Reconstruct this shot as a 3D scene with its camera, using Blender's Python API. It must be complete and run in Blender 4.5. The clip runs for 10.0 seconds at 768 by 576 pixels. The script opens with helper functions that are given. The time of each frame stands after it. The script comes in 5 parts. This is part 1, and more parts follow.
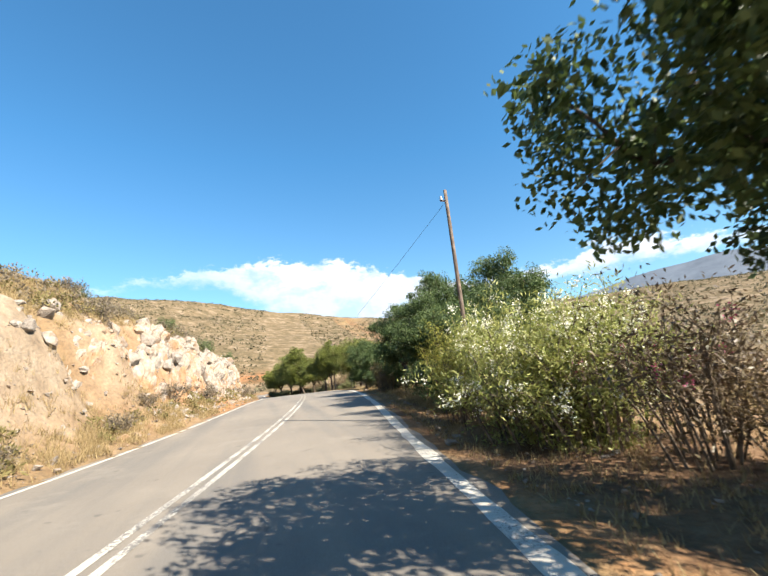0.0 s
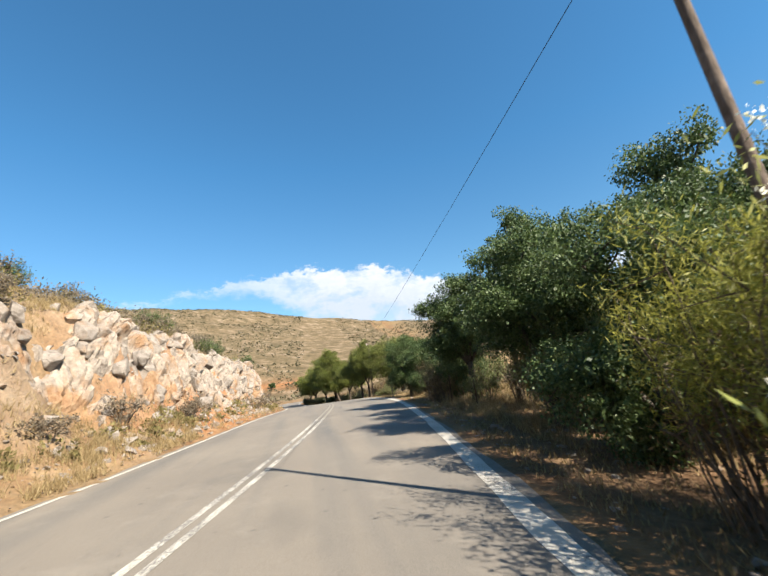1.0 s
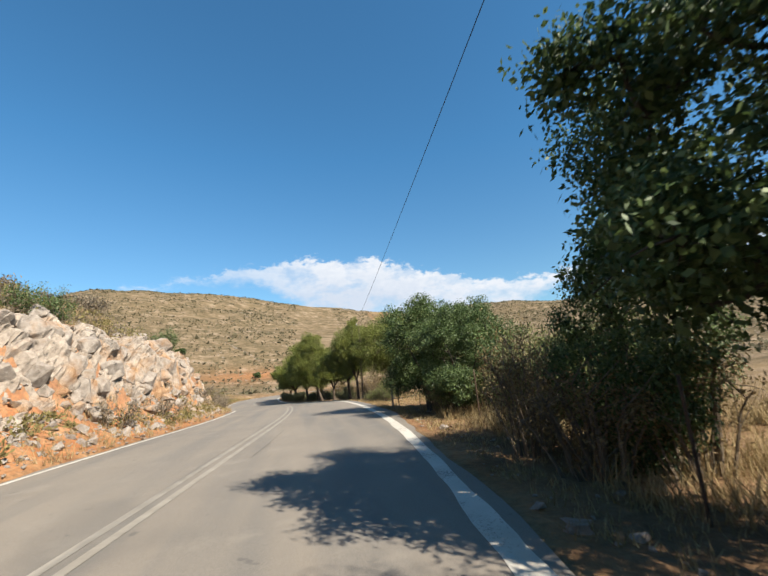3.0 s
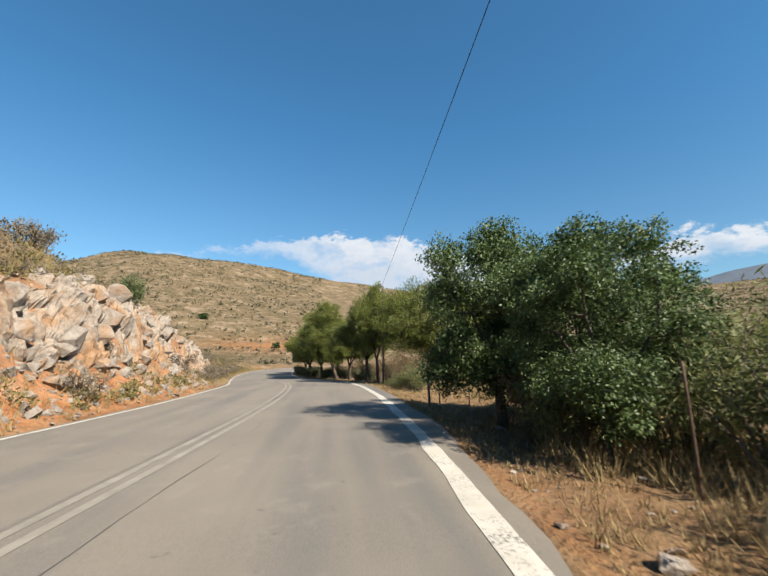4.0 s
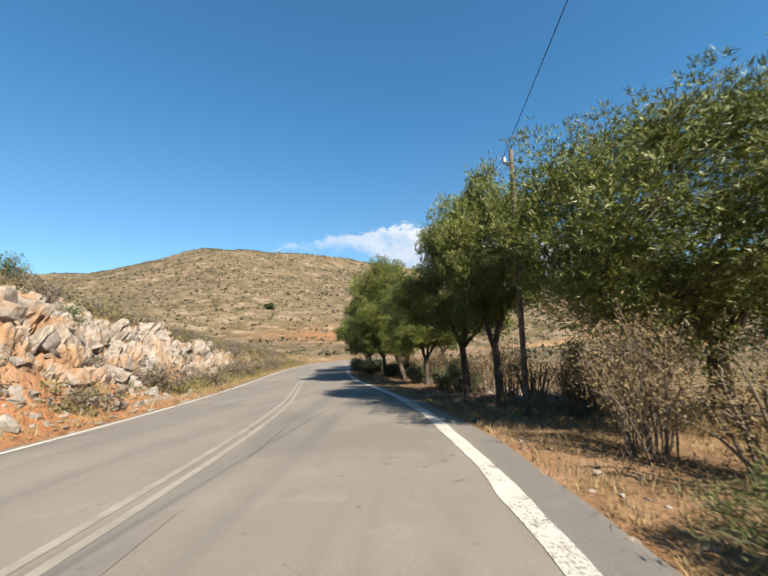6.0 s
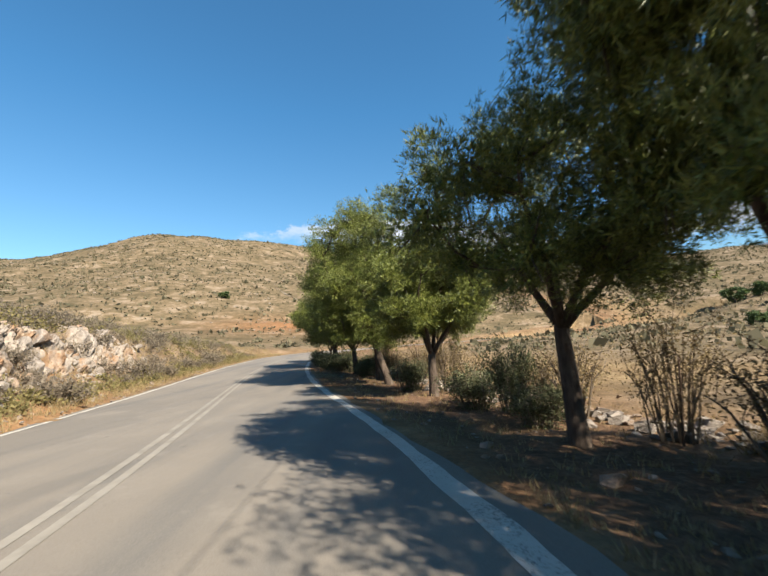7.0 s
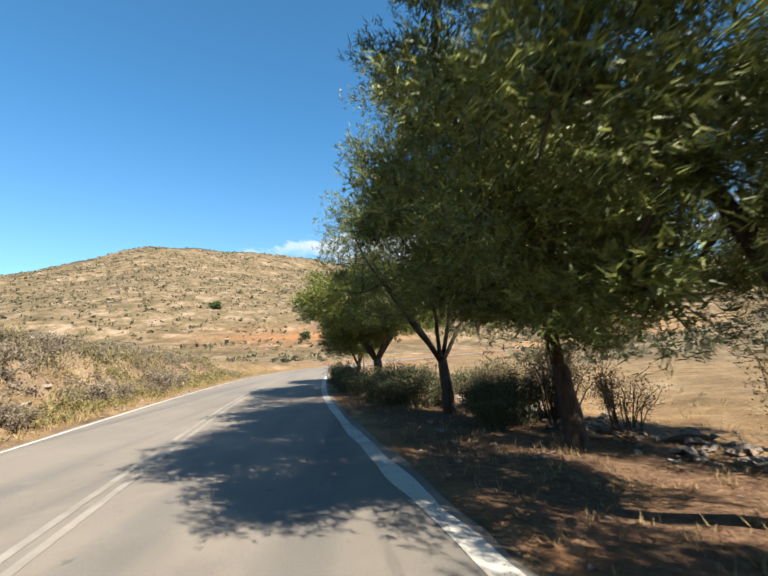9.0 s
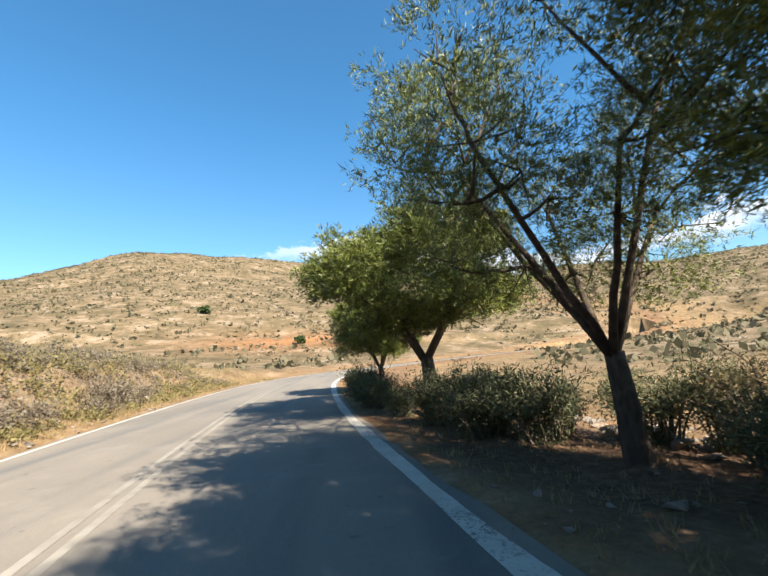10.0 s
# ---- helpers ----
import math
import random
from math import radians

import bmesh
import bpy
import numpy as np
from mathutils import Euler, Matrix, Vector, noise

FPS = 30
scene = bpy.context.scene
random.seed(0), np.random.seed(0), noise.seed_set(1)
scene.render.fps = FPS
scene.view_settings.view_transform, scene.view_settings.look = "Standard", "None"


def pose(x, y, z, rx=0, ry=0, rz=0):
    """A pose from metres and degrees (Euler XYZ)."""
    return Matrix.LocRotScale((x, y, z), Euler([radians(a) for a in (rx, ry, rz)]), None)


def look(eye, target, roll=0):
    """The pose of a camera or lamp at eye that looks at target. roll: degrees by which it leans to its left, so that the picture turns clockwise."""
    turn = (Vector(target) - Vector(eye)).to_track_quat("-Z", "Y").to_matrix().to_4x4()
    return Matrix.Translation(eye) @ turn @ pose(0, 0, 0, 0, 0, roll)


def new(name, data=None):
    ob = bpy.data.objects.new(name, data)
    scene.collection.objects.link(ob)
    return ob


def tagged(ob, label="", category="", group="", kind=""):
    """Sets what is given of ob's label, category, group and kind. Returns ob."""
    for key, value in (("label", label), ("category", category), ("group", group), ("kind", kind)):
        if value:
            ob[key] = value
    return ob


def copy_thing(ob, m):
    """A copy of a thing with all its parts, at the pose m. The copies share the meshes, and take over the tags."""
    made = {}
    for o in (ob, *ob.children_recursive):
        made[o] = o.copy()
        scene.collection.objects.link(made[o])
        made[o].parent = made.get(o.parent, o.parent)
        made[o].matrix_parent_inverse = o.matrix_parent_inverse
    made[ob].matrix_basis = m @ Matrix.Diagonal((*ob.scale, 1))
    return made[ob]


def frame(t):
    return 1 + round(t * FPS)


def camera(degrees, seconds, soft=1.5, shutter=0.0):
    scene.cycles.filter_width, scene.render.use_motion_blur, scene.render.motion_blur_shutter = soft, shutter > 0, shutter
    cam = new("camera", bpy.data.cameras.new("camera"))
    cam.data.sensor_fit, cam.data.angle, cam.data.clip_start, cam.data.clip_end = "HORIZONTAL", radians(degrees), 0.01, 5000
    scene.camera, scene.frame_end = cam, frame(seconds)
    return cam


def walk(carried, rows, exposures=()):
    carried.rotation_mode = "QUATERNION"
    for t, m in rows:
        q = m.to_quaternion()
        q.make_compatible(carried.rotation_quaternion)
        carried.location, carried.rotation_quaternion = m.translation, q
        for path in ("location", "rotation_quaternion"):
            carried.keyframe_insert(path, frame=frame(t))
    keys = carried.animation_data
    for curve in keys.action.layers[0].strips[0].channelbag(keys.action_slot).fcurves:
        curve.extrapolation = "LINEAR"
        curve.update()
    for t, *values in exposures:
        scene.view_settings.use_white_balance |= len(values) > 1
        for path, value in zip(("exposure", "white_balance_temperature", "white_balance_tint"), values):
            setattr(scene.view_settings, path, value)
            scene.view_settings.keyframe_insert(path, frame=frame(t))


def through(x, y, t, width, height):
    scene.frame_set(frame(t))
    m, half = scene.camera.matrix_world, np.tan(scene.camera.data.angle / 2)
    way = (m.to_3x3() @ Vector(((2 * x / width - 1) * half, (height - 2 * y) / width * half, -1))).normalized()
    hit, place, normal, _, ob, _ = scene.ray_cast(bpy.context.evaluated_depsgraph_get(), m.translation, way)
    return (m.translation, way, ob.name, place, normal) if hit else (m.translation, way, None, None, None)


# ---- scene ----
cam = camera(85.71, 10.0, soft=1.6, shutter=0.1)
PATH = [
    (0.0, (-0.000, -0.000, 0.651), (2.727, 9.382, 2.781), -6.27),
    (0.5, (0.638, 3.740, 0.722), (3.307, 13.157, 2.769), -7.96),
    (1.0, (1.323, 7.375, 0.756), (3.217, 16.917, 3.072), -7.42),
    (1.5, (1.934, 10.689, 0.772), (3.784, 20.205, 3.227), -7.76),
    (2.0, (2.461, 14.315, 0.883), (5.051, 23.743, 2.981), -7.35),
    (2.5, (3.132, 17.572, 0.933), (4.944, 27.150, 3.165), -6.42),
    (2.7, (3.366, 18.888, 1.022), (5.281, 28.453, 3.219), -6.42),
    (3.8, (4.340, 26.065, 1.266), (5.753, 35.792, 3.109), -1.31),
    (4.0, (4.495, 27.517, 1.267), (5.772, 37.288, 2.971), -0.97),
    (4.5, (4.858, 31.396, 1.325), (5.538, 41.229, 3.013), -0.42),
    (5.0, (5.081, 35.336, 1.361), (6.390, 45.149, 2.775), -2.69),
    (5.5, (5.201, 39.532, 1.355), (5.343, 49.424, 2.818), -3.36),
    (5.7, (5.187, 41.210, 1.350), (4.953, 51.101, 2.800), -3.22),
    (6.8, (4.563, 50.608, 1.320), (4.182, 60.468, 2.941), -0.16),
    (7.0, (4.303, 52.270, 1.279), (4.743, 62.182, 2.528), -2.44),
    (7.5, (3.547, 56.286, 1.203), (3.985, 66.136, 2.874), -1.97),
    (8.0, (2.702, 60.139, 1.116), (2.803, 69.955, 3.023), -2.65),
    (8.5, (1.994, 63.711, 1.030), (1.876, 73.525, 2.945), -2.27),
    (9.0, (1.373, 66.904, 0.975), (1.876, 76.766, 2.551), -3.48),
    (9.5, (0.693, 69.784, 0.866), (0.595, 79.625, 2.638), -3.60),
    (10.0, (0.000, 72.835, 0.877), (0.696, 82.669, 2.557), -4.41),
]
walk(cam, [(t, look(eye, target, roll)) for t, eye, target, roll in PATH],
     [(t, 1.72 + e) for t, e in ((0.0, 0.30), (0.7, 0.10), (1.5, -0.12), (2.5, -0.18), (4.0, -0.32), (4.5, -0.36), (5.5, -0.22), (7.0, -0.08), (8.0, 0.0), (9.0, 0.15), (10.0, 0.30))])

# ---- world, sun, exposure ----
SUN_AZ = radians(141.0)      # clockwise from +y: behind the camera, on its right
SUN_EL = radians(39.5)


def build_world():
    w = bpy.data.worlds.new("sky")
    scene.world = w
    w.use_nodes = True
    nt = w.node_tree
    nt.nodes.clear()
    N, L = nt.nodes.new, nt.links.new
    out = N("ShaderNodeOutputWorld")
    bg = N("ShaderNodeBackground")
    bg.inputs["Strength"].default_value = 0.05
    sky = N("ShaderNodeTexSky")
    sky.sky_type = "NISHITA"
    sky.sun_disc = False
    sky.sun_elevation = SUN_EL
    sky.sun_rotation = SUN_AZ
    sky.altitude = 200
    sky.air_density = 1.0
    sky.dust_density = 0.25
    sky.ozone_density = 1.0
    # cumulus bank that lies along the hills ahead
    tc = N("ShaderNodeTexCoord")
    sep = N("ShaderNodeSeparateXYZ")
    L(tc.outputs["Generated"], sep.inputs[0])

    def m(op, a, b=None, c=None):
        n = N("ShaderNodeMath")
        n.operation = op
        for i, v in enumerate((a, b, c)):
            if v is None:
                continue
            if isinstance(v, (int, float)):
                n.inputs[i].default_value = v
            else:
                L(v, n.inputs[i])
        return n.outputs[0]

    az = m("MULTIPLY", m("ARCTAN2", sep.outputs["X"], sep.outputs["Y"]), 57.2958)
    el = m("MULTIPLY", m("ARCSINE", sep.outputs["Z"]), 57.2958)
    comb = N("ShaderNodeCombineXYZ")
    L(az, comb.inputs[0])
    L(m("MULTIPLY", el, 1.7), comb.inputs[1])

    def nz(scale, detail, rough):
        n = N("ShaderNodeTexNoise")
        n.inputs["Scale"].default_value = scale
        n.inputs["Detail"].default_value = detail
        n.inputs["Roughness"].default_value = rough
        L(comb.outputs[0], n.inputs["Vector"])
        return n.outputs["Fac"]

    top = N("ShaderNodeFloatCurve")
    pts = CLOUD_TOP
    cv = top.mapping.curves[0]
    span = 360.0
    for i, (a, e) in enumerate(pts):
        u, v = (a + 180) / span, e / 30
        if i < 2:
            cv.points[i].location = (u, v)
        else:
            cv.points.new(u, v)
    top.mapping.update()
    L(m("DIVIDE", m("ADD", az, 180), span), top.inputs["Value"])
    edge = m("MULTIPLY", top.outputs[0], 30)
    big, fine = nz(0.26, 6, 0.6), nz(0.75, 5, 0.62)
    lift = m("ADD", m("MULTIPLY", m("SUBTRACT", big, 0.5), 3.6), m("MULTIPLY", m("SUBTRACT", fine, 0.5), 3.4))
    over = m("SUBTRACT", m("ADD", edge, lift), el)
    ramp = N("ShaderNodeMapRange")
    ramp.interpolation_type = "SMOOTHERSTEP"
    L(over, ramp.inputs["Value"])
    ramp.inputs["From Min"].default_value = -0.3
    ramp.inputs["From Max"].default_value = 0.9
    # the bank thins out lower down and lets the sky through
    holes = N("ShaderNodeMapRange")
    L(nz(0.22, 5, 0.6), holes.inputs["Value"])
    holes.inputs["From Min"].default_value = 0.36
    holes.inputs["From Max"].default_value = 0.52
    base = N("ShaderNodeFloatCurve")
    bc = base.mapping.curves[0]
    for i, (a, e) in enumerate(CLOUD_BASE):
        u, v = (a + 180) / span, e / 30
        if i < 2:
            bc.points[i].location = (u, v)
        else:
            bc.points.new(u, v)
    base.mapping.update()
    L(m("DIVIDE", m("ADD", az, 180), span), base.inputs["Value"])
    under = N("ShaderNodeMapRange")
    under.interpolation_type = "SMOOTHERSTEP"
    L(m("ADD", m("SUBTRACT", el, m("MULTIPLY", base.outputs[0], 30)), m("MULTIPLY", lift, 0.7)), under.inputs["Value"])
    under.inputs["From Min"].default_value = -1.0
    under.inputs["From Max"].default_value = 1.2
    dens = m("MULTIPLY", m("MULTIPLY", ramp.outputs[0], under.outputs[0]), m("ADD", m("MULTIPLY", holes.outputs[0], 0.45), 0.5))
    thin = N("ShaderNodeMapRange")
    L(az, thin.inputs["Value"])
    thin.inputs["From Min"].default_value = -14.0
    thin.inputs["From Max"].default_value = 3.0
    thin.inputs["To Min"].default_value = 0.42
    dens = m("MULTIPLY", dens, thin.outputs[0])
    shade = N("ShaderNodeMapRange")
    L(m("ADD", over, m("MULTIPLY", fine, 2.0)), shade.inputs["Value"])
    shade.inputs["From Min"].default_value = 0.5
    shade.inputs["From Max"].default_value = 6.0
    ccol = N("ShaderNodeMix")
    ccol.data_type = "RGBA"
    ccol.inputs["A"].default_value = (6.9, 7.0, 7.2, 1)
    ccol.inputs["B"].default_value = (5.0, 5.5, 6.3, 1)
    L(shade.outputs[0], ccol.inputs["Factor"])
    mix = N("ShaderNodeMix")
    mix.data_type = "RGBA"
    L(dens, mix.inputs["Factor"])
    tint = N("ShaderNodeMix")
    tint.data_type = "RGBA"
    tint.blend_type = "MULTIPLY"
    tint.inputs["Factor"].default_value = 1.0
    rise = N("ShaderNodeMapRange")
    L(sep.outputs["Z"], rise.inputs["Value"])
    rise.inputs["From Min"].default_value = 0.1
    rise.inputs["From Max"].default_value = 0.5
    hue = N("ShaderNodeMix")
    hue.data_type = "RGBA"
    hue.inputs["A"].default_value = (0.74, 0.98, 1.04, 1)
    hue.inputs["B"].default_value = (0.50, 1.05, 1.27, 1)
    L(rise.outputs[0], hue.inputs["Factor"])
    L(hue.outputs["Result"], tint.inputs["B"])
    L(sky.outputs[0], tint.inputs["A"])
    L(tint.outputs["Result"], mix.inputs["A"])
    L(ccol.outputs["Result"], mix.inputs["B"])
    L(mix.outputs["Result"], bg.inputs["Color"])
    L(bg.outputs[0], out.inputs[0])


# (azimuth, elevation) of the cloud bank's upper edge, degrees
CLOUD_TOP = [(-180, 0.0), (180, 0.0), (-32, 0.0), (-26, 11.8), (-19, 13.7), (-11.7, 15.4), (-4, 16.7), (5, 17.0), (14, 15.6), (22, 13.0), (27, 12.0), (33, 11.6), (38, 11.8), (43, 13.2), (47, 13.8), (52, 12.4), (60, 11.0), (80, 6.0), (110, 0.0)]
CLOUD_BASE = [(-180, 0.0), (180, 0.0), (-40, 8.0), (-26, 11.0), (-19, 12.9), (-12, 14.4), (-7, 14.2), (-3, 12.4), (3, 9.5), (10, 8.0), (28, 8.0), (36, 10.2), (60, 10.2), (80, 6.0), (100, 0.0)]
build_world()
sun_data = bpy.data.lights.new("sun", "SUN")
sun_data.energy = 5.0
sun_data.angle = radians(0.55)
sun_data.color = (1.0, 0.92, 0.79)
sun = new("sun", sun_data)
sun.matrix_world = look((0, 0, 0), (-math.sin(SUN_AZ) * math.cos(SUN_EL), -math.cos(SUN_AZ) * math.cos(SUN_EL), -math.sin(SUN_EL)))


# ---- materials ----
class Mat:
    """A small builder for node materials."""

    def __init__(self, name, rough=0.8, spec=0.3):
        self.mat = bpy.data.materials.new(name)
        self.mat.use_nodes = True
        self.nt = self.mat.node_tree
        self.b = self.nt.nodes["Principled BSDF"]
        self.b.inputs["Roughness"].default_value = rough
        self.b.inputs["Specular IOR Level"].default_value = spec
        self.tc = self.nt.nodes.new("ShaderNodeNewGeometry")
        self.ob = self.nt.nodes.new("ShaderNodeTexCoord")

    def n(self, kind):
        return self.nt.nodes.new(kind)

    def link(self, a, b):
        self.nt.links.new(a, b)

    def noise(self, scale, detail=4, rough=0.6, local=False, stretch=None):
        n = self.n("ShaderNodeTexNoise")
        n.inputs["Scale"].default_value = scale
        n.inputs["Detail"].default_value = detail
        n.inputs["Roughness"].default_value = rough
        src = self.ob.outputs["Object"] if local else self.tc.outputs["Position"]
        if stretch:
            mp = self.n("ShaderNodeMapping")
            mp.inputs["Scale"].default_value = stretch
            self.link(src, mp.inputs[0])
            src = mp.outputs[0]
        self.link(src, n.inputs["Vector"])
        return n.outputs["Fac"]

    def ramp(self, fac, stops):
        r = self.n("ShaderNodeValToRGB")
        el = r.color_ramp.elements
        while len(el) < len(stops):
            el.new(0.5)
        for e, (p, c) in zip(el, stops):
            e.position = p
            e.color = (*c, 1) if len(c) == 3 else c
        self.link(fac, r.inputs[0])
        return r.outputs[0]

    def mix(self, fac, a, b, mode="MIX"):
        n = self.n("ShaderNodeMix")
        n.data_type = "RGBA"
        n.blend_type = mode
        for key, v in (("Factor", fac), ("A", a), ("B", b)):
            if isinstance(v, (int, float)):
                n.inputs[key].default_value = v
            elif isinstance(v, tuple):
                n.inputs[key].default_value = (*v, 1)
            else:
                self.link(v, n.inputs[key])
        return n.outputs["Result"]

    def math(self, op, a, b=0.0):
        n = self.n("ShaderNodeMath")
        n.operation = op
        for i, v in enumerate((a, b)):
            if isinstance(v, (int, float)):
                n.inputs[i].default_value = v
            else:
                self.link(v, n.inputs[i])
        return n.outputs[0]

    def step(self, fac, lo, hi):
        n = self.n("ShaderNodeMapRange")
        n.inputs["From Min"].default_value = lo
        n.inputs["From Max"].default_value = hi
        self.link(fac, n.inputs["Value"])
        return n.outputs[0]

    def colour(self, c):
        if isinstance(c, tuple):
            self.b.inputs["Base Color"].default_value = (*c, 1)
        else:
            self.link(c, self.b.inputs["Base Color"])

    def bump(self, height, strength, dist):
        n = self.n("ShaderNodeBump")
        n.inputs["Strength"].default_value = strength
        n.inputs["Distance"].default_value = dist
        self.link(height, n.inputs["Height"])
        self.link(n.outputs[0], self.b.inputs["Normal"])

    def attr(self, name):
        n = self.n("ShaderNodeAttribute")
        n.attribute_name = name
        return n


def asphalt_material():
    m = Mat("asphalt", 0.82, 0.35)
    big = m.noise(0.35, 4, 0.6)
    track = m.noise(0.6, 3, 0.5, stretch=(2.2, 0.12, 1))
    fine = m.noise(90, 3, 0.7)
    base = m.ramp(big, [(0.3, (0.15, 0.124, 0.095)), (0.7, (0.197, 0.164, 0.125))])
    base = m.mix(m.step(track, 0.45, 0.75), base, (0.092, 0.085, 0.076))
    base = m.mix(0.35, base, m.ramp(fine, [(0.3, (0.034, 0.034, 0.034)), (0.7, (0.213, 0.196, 0.174))]))
    base = m.mix(m.math("MULTIPLY", m.step(m.noise(1.1, 5, 0.7), 0.56, 0.66), 0.35), base, (0.202, 0.176, 0.143))
    base = m.mix(m.math("MULTIPLY", m.step(m.noise(0.22, 4, 0.65, stretch=(1, 0.5, 1)), 0.56, 0.60), 0.30), base, (0.084, 0.077, 0.068))
    base = m.mix(m.math("MULTIPLY", m.step(m.noise(4.0, 2, 0.5), 0.70, 0.74), 0.5), base, (0.056, 0.052, 0.048))
    m.colour(base)
    m.bump(fine, 0.35, 0.006)
    return m.mat


def paint_material(name, wear):
    m = Mat(name, 0.7, 0.3)
    worn = m.math("ADD", m.math("MULTIPLY", m.noise(30, 4, 0.7), 0.6), m.math("MULTIPLY", m.noise(1.2, 3), 0.4))
    c = m.ramp(m.noise(2.0, 4), [(0.3, (0.347, 0.319, 0.269)), (0.7, (0.437, 0.409, 0.358))])
    c = m.mix(m.step(worn, wear, wear + 0.08), c, (0.118, 0.109, 0.098))
    m.colour(c)
    m.bump(m.noise(80, 2), 0.2, 0.004)
    return m.mat


def ground_material():
    m = Mat("dry_ground", 0.95, 0.1)
    zone = m.attr("zone")
    sp = m.n("ShaderNodeSeparateColor")
    m.link(zone.outputs["Color"], sp.inputs[0])
    n1, n2, n3 = m.noise(0.09, 5, 0.65), m.noise(1.3, 5, 0.65), m.noise(11, 4, 0.7)
    grass = m.ramp(n2, [(0.25, (0.095, 0.064, 0.034)), (0.5, (0.185, 0.132, 0.073)), (0.75, (0.263, 0.204, 0.123))])
    scrub = m.ramp(m.noise(0.5, 6, 0.75), [(0.34, (0.048, 0.039, 0.024)), (0.46, (0.104, 0.078, 0.049)), (0.57, (0.162, 0.122, 0.08)), (0.70, (0.241, 0.199, 0.16))])
    c = m.mix(m.step(n1, 0.38, 0.62), grass, scrub)
    c = m.mix(m.math("MULTIPLY", sp.outputs["Blue"], 1.0), c, scrub)
    # olive scrub and pale stone in bands along the slope
    far = m.math("ADD", m.math("MULTIPLY", m.noise(0.16, 6, 0.8), 0.72), m.math("MULTIPLY", m.noise(0.22, 5, 0.7, stretch=(0.6, 0.6, 2.2)), 0.28))
    heath = m.ramp(far, [(0.42, (0.056, 0.049, 0.028)), (0.48, (0.096, 0.079, 0.047)), (0.535, (0.150, 0.115, 0.075)), (0.60, (0.235, 0.196, 0.155))])
    c = m.mix(m.math("MULTIPLY", sp.outputs["Blue"], 0.75), c, heath)
    red = m.ramp(n2, [(0.25, (0.196, 0.067, 0.024)), (0.5, (0.291, 0.12, 0.046)), (0.78, (0.358, 0.218, 0.118))])
    c = m.mix(m.math("MULTIPLY", sp.outputs["Red"], m.step(n3, 0.2, 0.5)), c, red)
    stone = m.ramp(n2, [(0.25, (0.168, 0.14, 0.112)), (0.5, (0.263, 0.23, 0.19)), (0.75, (0.347, 0.319, 0.28))])
    c = m.mix(sp.outputs["Green"], c, stone)
    c = m.mix(0.35, c, m.ramp(n3, [(0.3, (0.12, 0.085, 0.05)), (0.7, (0.75, 0.62, 0.45))]), "OVERLAY")
    lit = m.attr("litter")
    needles = m.ramp(m.noise(7, 5, 0.75), [(0.3, (0.047, 0.028, 0.018)), (0.5, (0.108, 0.062, 0.037)), (0.72, (0.19, 0.122, 0.073))])
    c = m.mix(lit.outputs["Fac"], c, needles)
    m.colour(c)
    m.bump(m.math("ADD", n3, m.math("MULTIPLY", n2, 2.0)), 0.8, 0.06)
    return m.mat


def rock_material():
    m = Mat("limestone", 0.9, 0.2)
    n1, n2, n3 = m.noise(0.9, 4, 0.6), m.noise(5, 5, 0.7), m.noise(30, 4, 0.7)
    info = m.n("ShaderNodeObjectInfo")
    c = m.ramp(n2, [(0.25, (0.165, 0.140, 0.120)), (0.5, (0.325, 0.285, 0.245)), (0.75, (0.45, 0.41, 0.365))])
    cell = m.attr("block")
    stain = m.attr("stain")
    c = m.mix(0.5, c, m.ramp(cell.outputs["Fac"], [(0, (0.50, 0.47, 0.44)), (0.35, (0.72, 0.66, 0.58)), (0.7, (0.86, 0.80, 0.72)), (1, (0.60, 0.57, 0.56))]), "MULTIPLY")
    rust = m.math("MULTIPLY", m.step(m.math("ADD", n1, m.math("MULTIPLY", stain.outputs["Fac"], 0.15)), 0.52, 0.68), 0.85)
    c = m.mix(rust, c, m.ramp(n2, [(0.3, (0.202, 0.092, 0.036)), (0.7, (0.347, 0.224, 0.123))]))
    c = m.mix(0.25, c, m.ramp(info.outputs["Random"], [(0, (0.45, 0.36, 0.27)), (1, (0.62, 0.61, 0.62))]), "MULTIPLY")
    c = m.mix(m.step(m.noise(3.0, 5, 0.75), 0.62, 0.70), c, (0.073, 0.064, 0.056))
    m.colour(c)
    m.bump(m.math("ADD", n2, m.math("MULTIPLY", n3, 0.4)), 0.9, 0.08)
    return m.mat


def leaf_material(name, dark, mid, light, through=0.25, rough=0.5):
    m = Mat(name, rough, 0.35)
    isl = m.tc.outputs["Random Per Island"]
    big = m.noise(1.1, 3, 0.6)
    f = m.math("ADD", m.math("MULTIPLY", isl, 0.6), m.math("MULTIPLY", big, 0.4))
    c = m.ramp(f, [(0.15, dark), (0.5, mid), (0.85, light)])
    m.colour(c)
    tr = m.n("ShaderNodeBsdfTranslucent")
    m.link(c, tr.inputs["Color"])
    ad = m.n("ShaderNodeMixShader")
    ad.inputs[0].default_value = through
    m.link(m.b.outputs[0], ad.inputs[1])
    m.link(tr.outputs[0], ad.inputs[2])
    out = m.nt.nodes["Material Output"]
    m.link(ad.outputs[0], out.inputs["Surface"])
    return m.mat


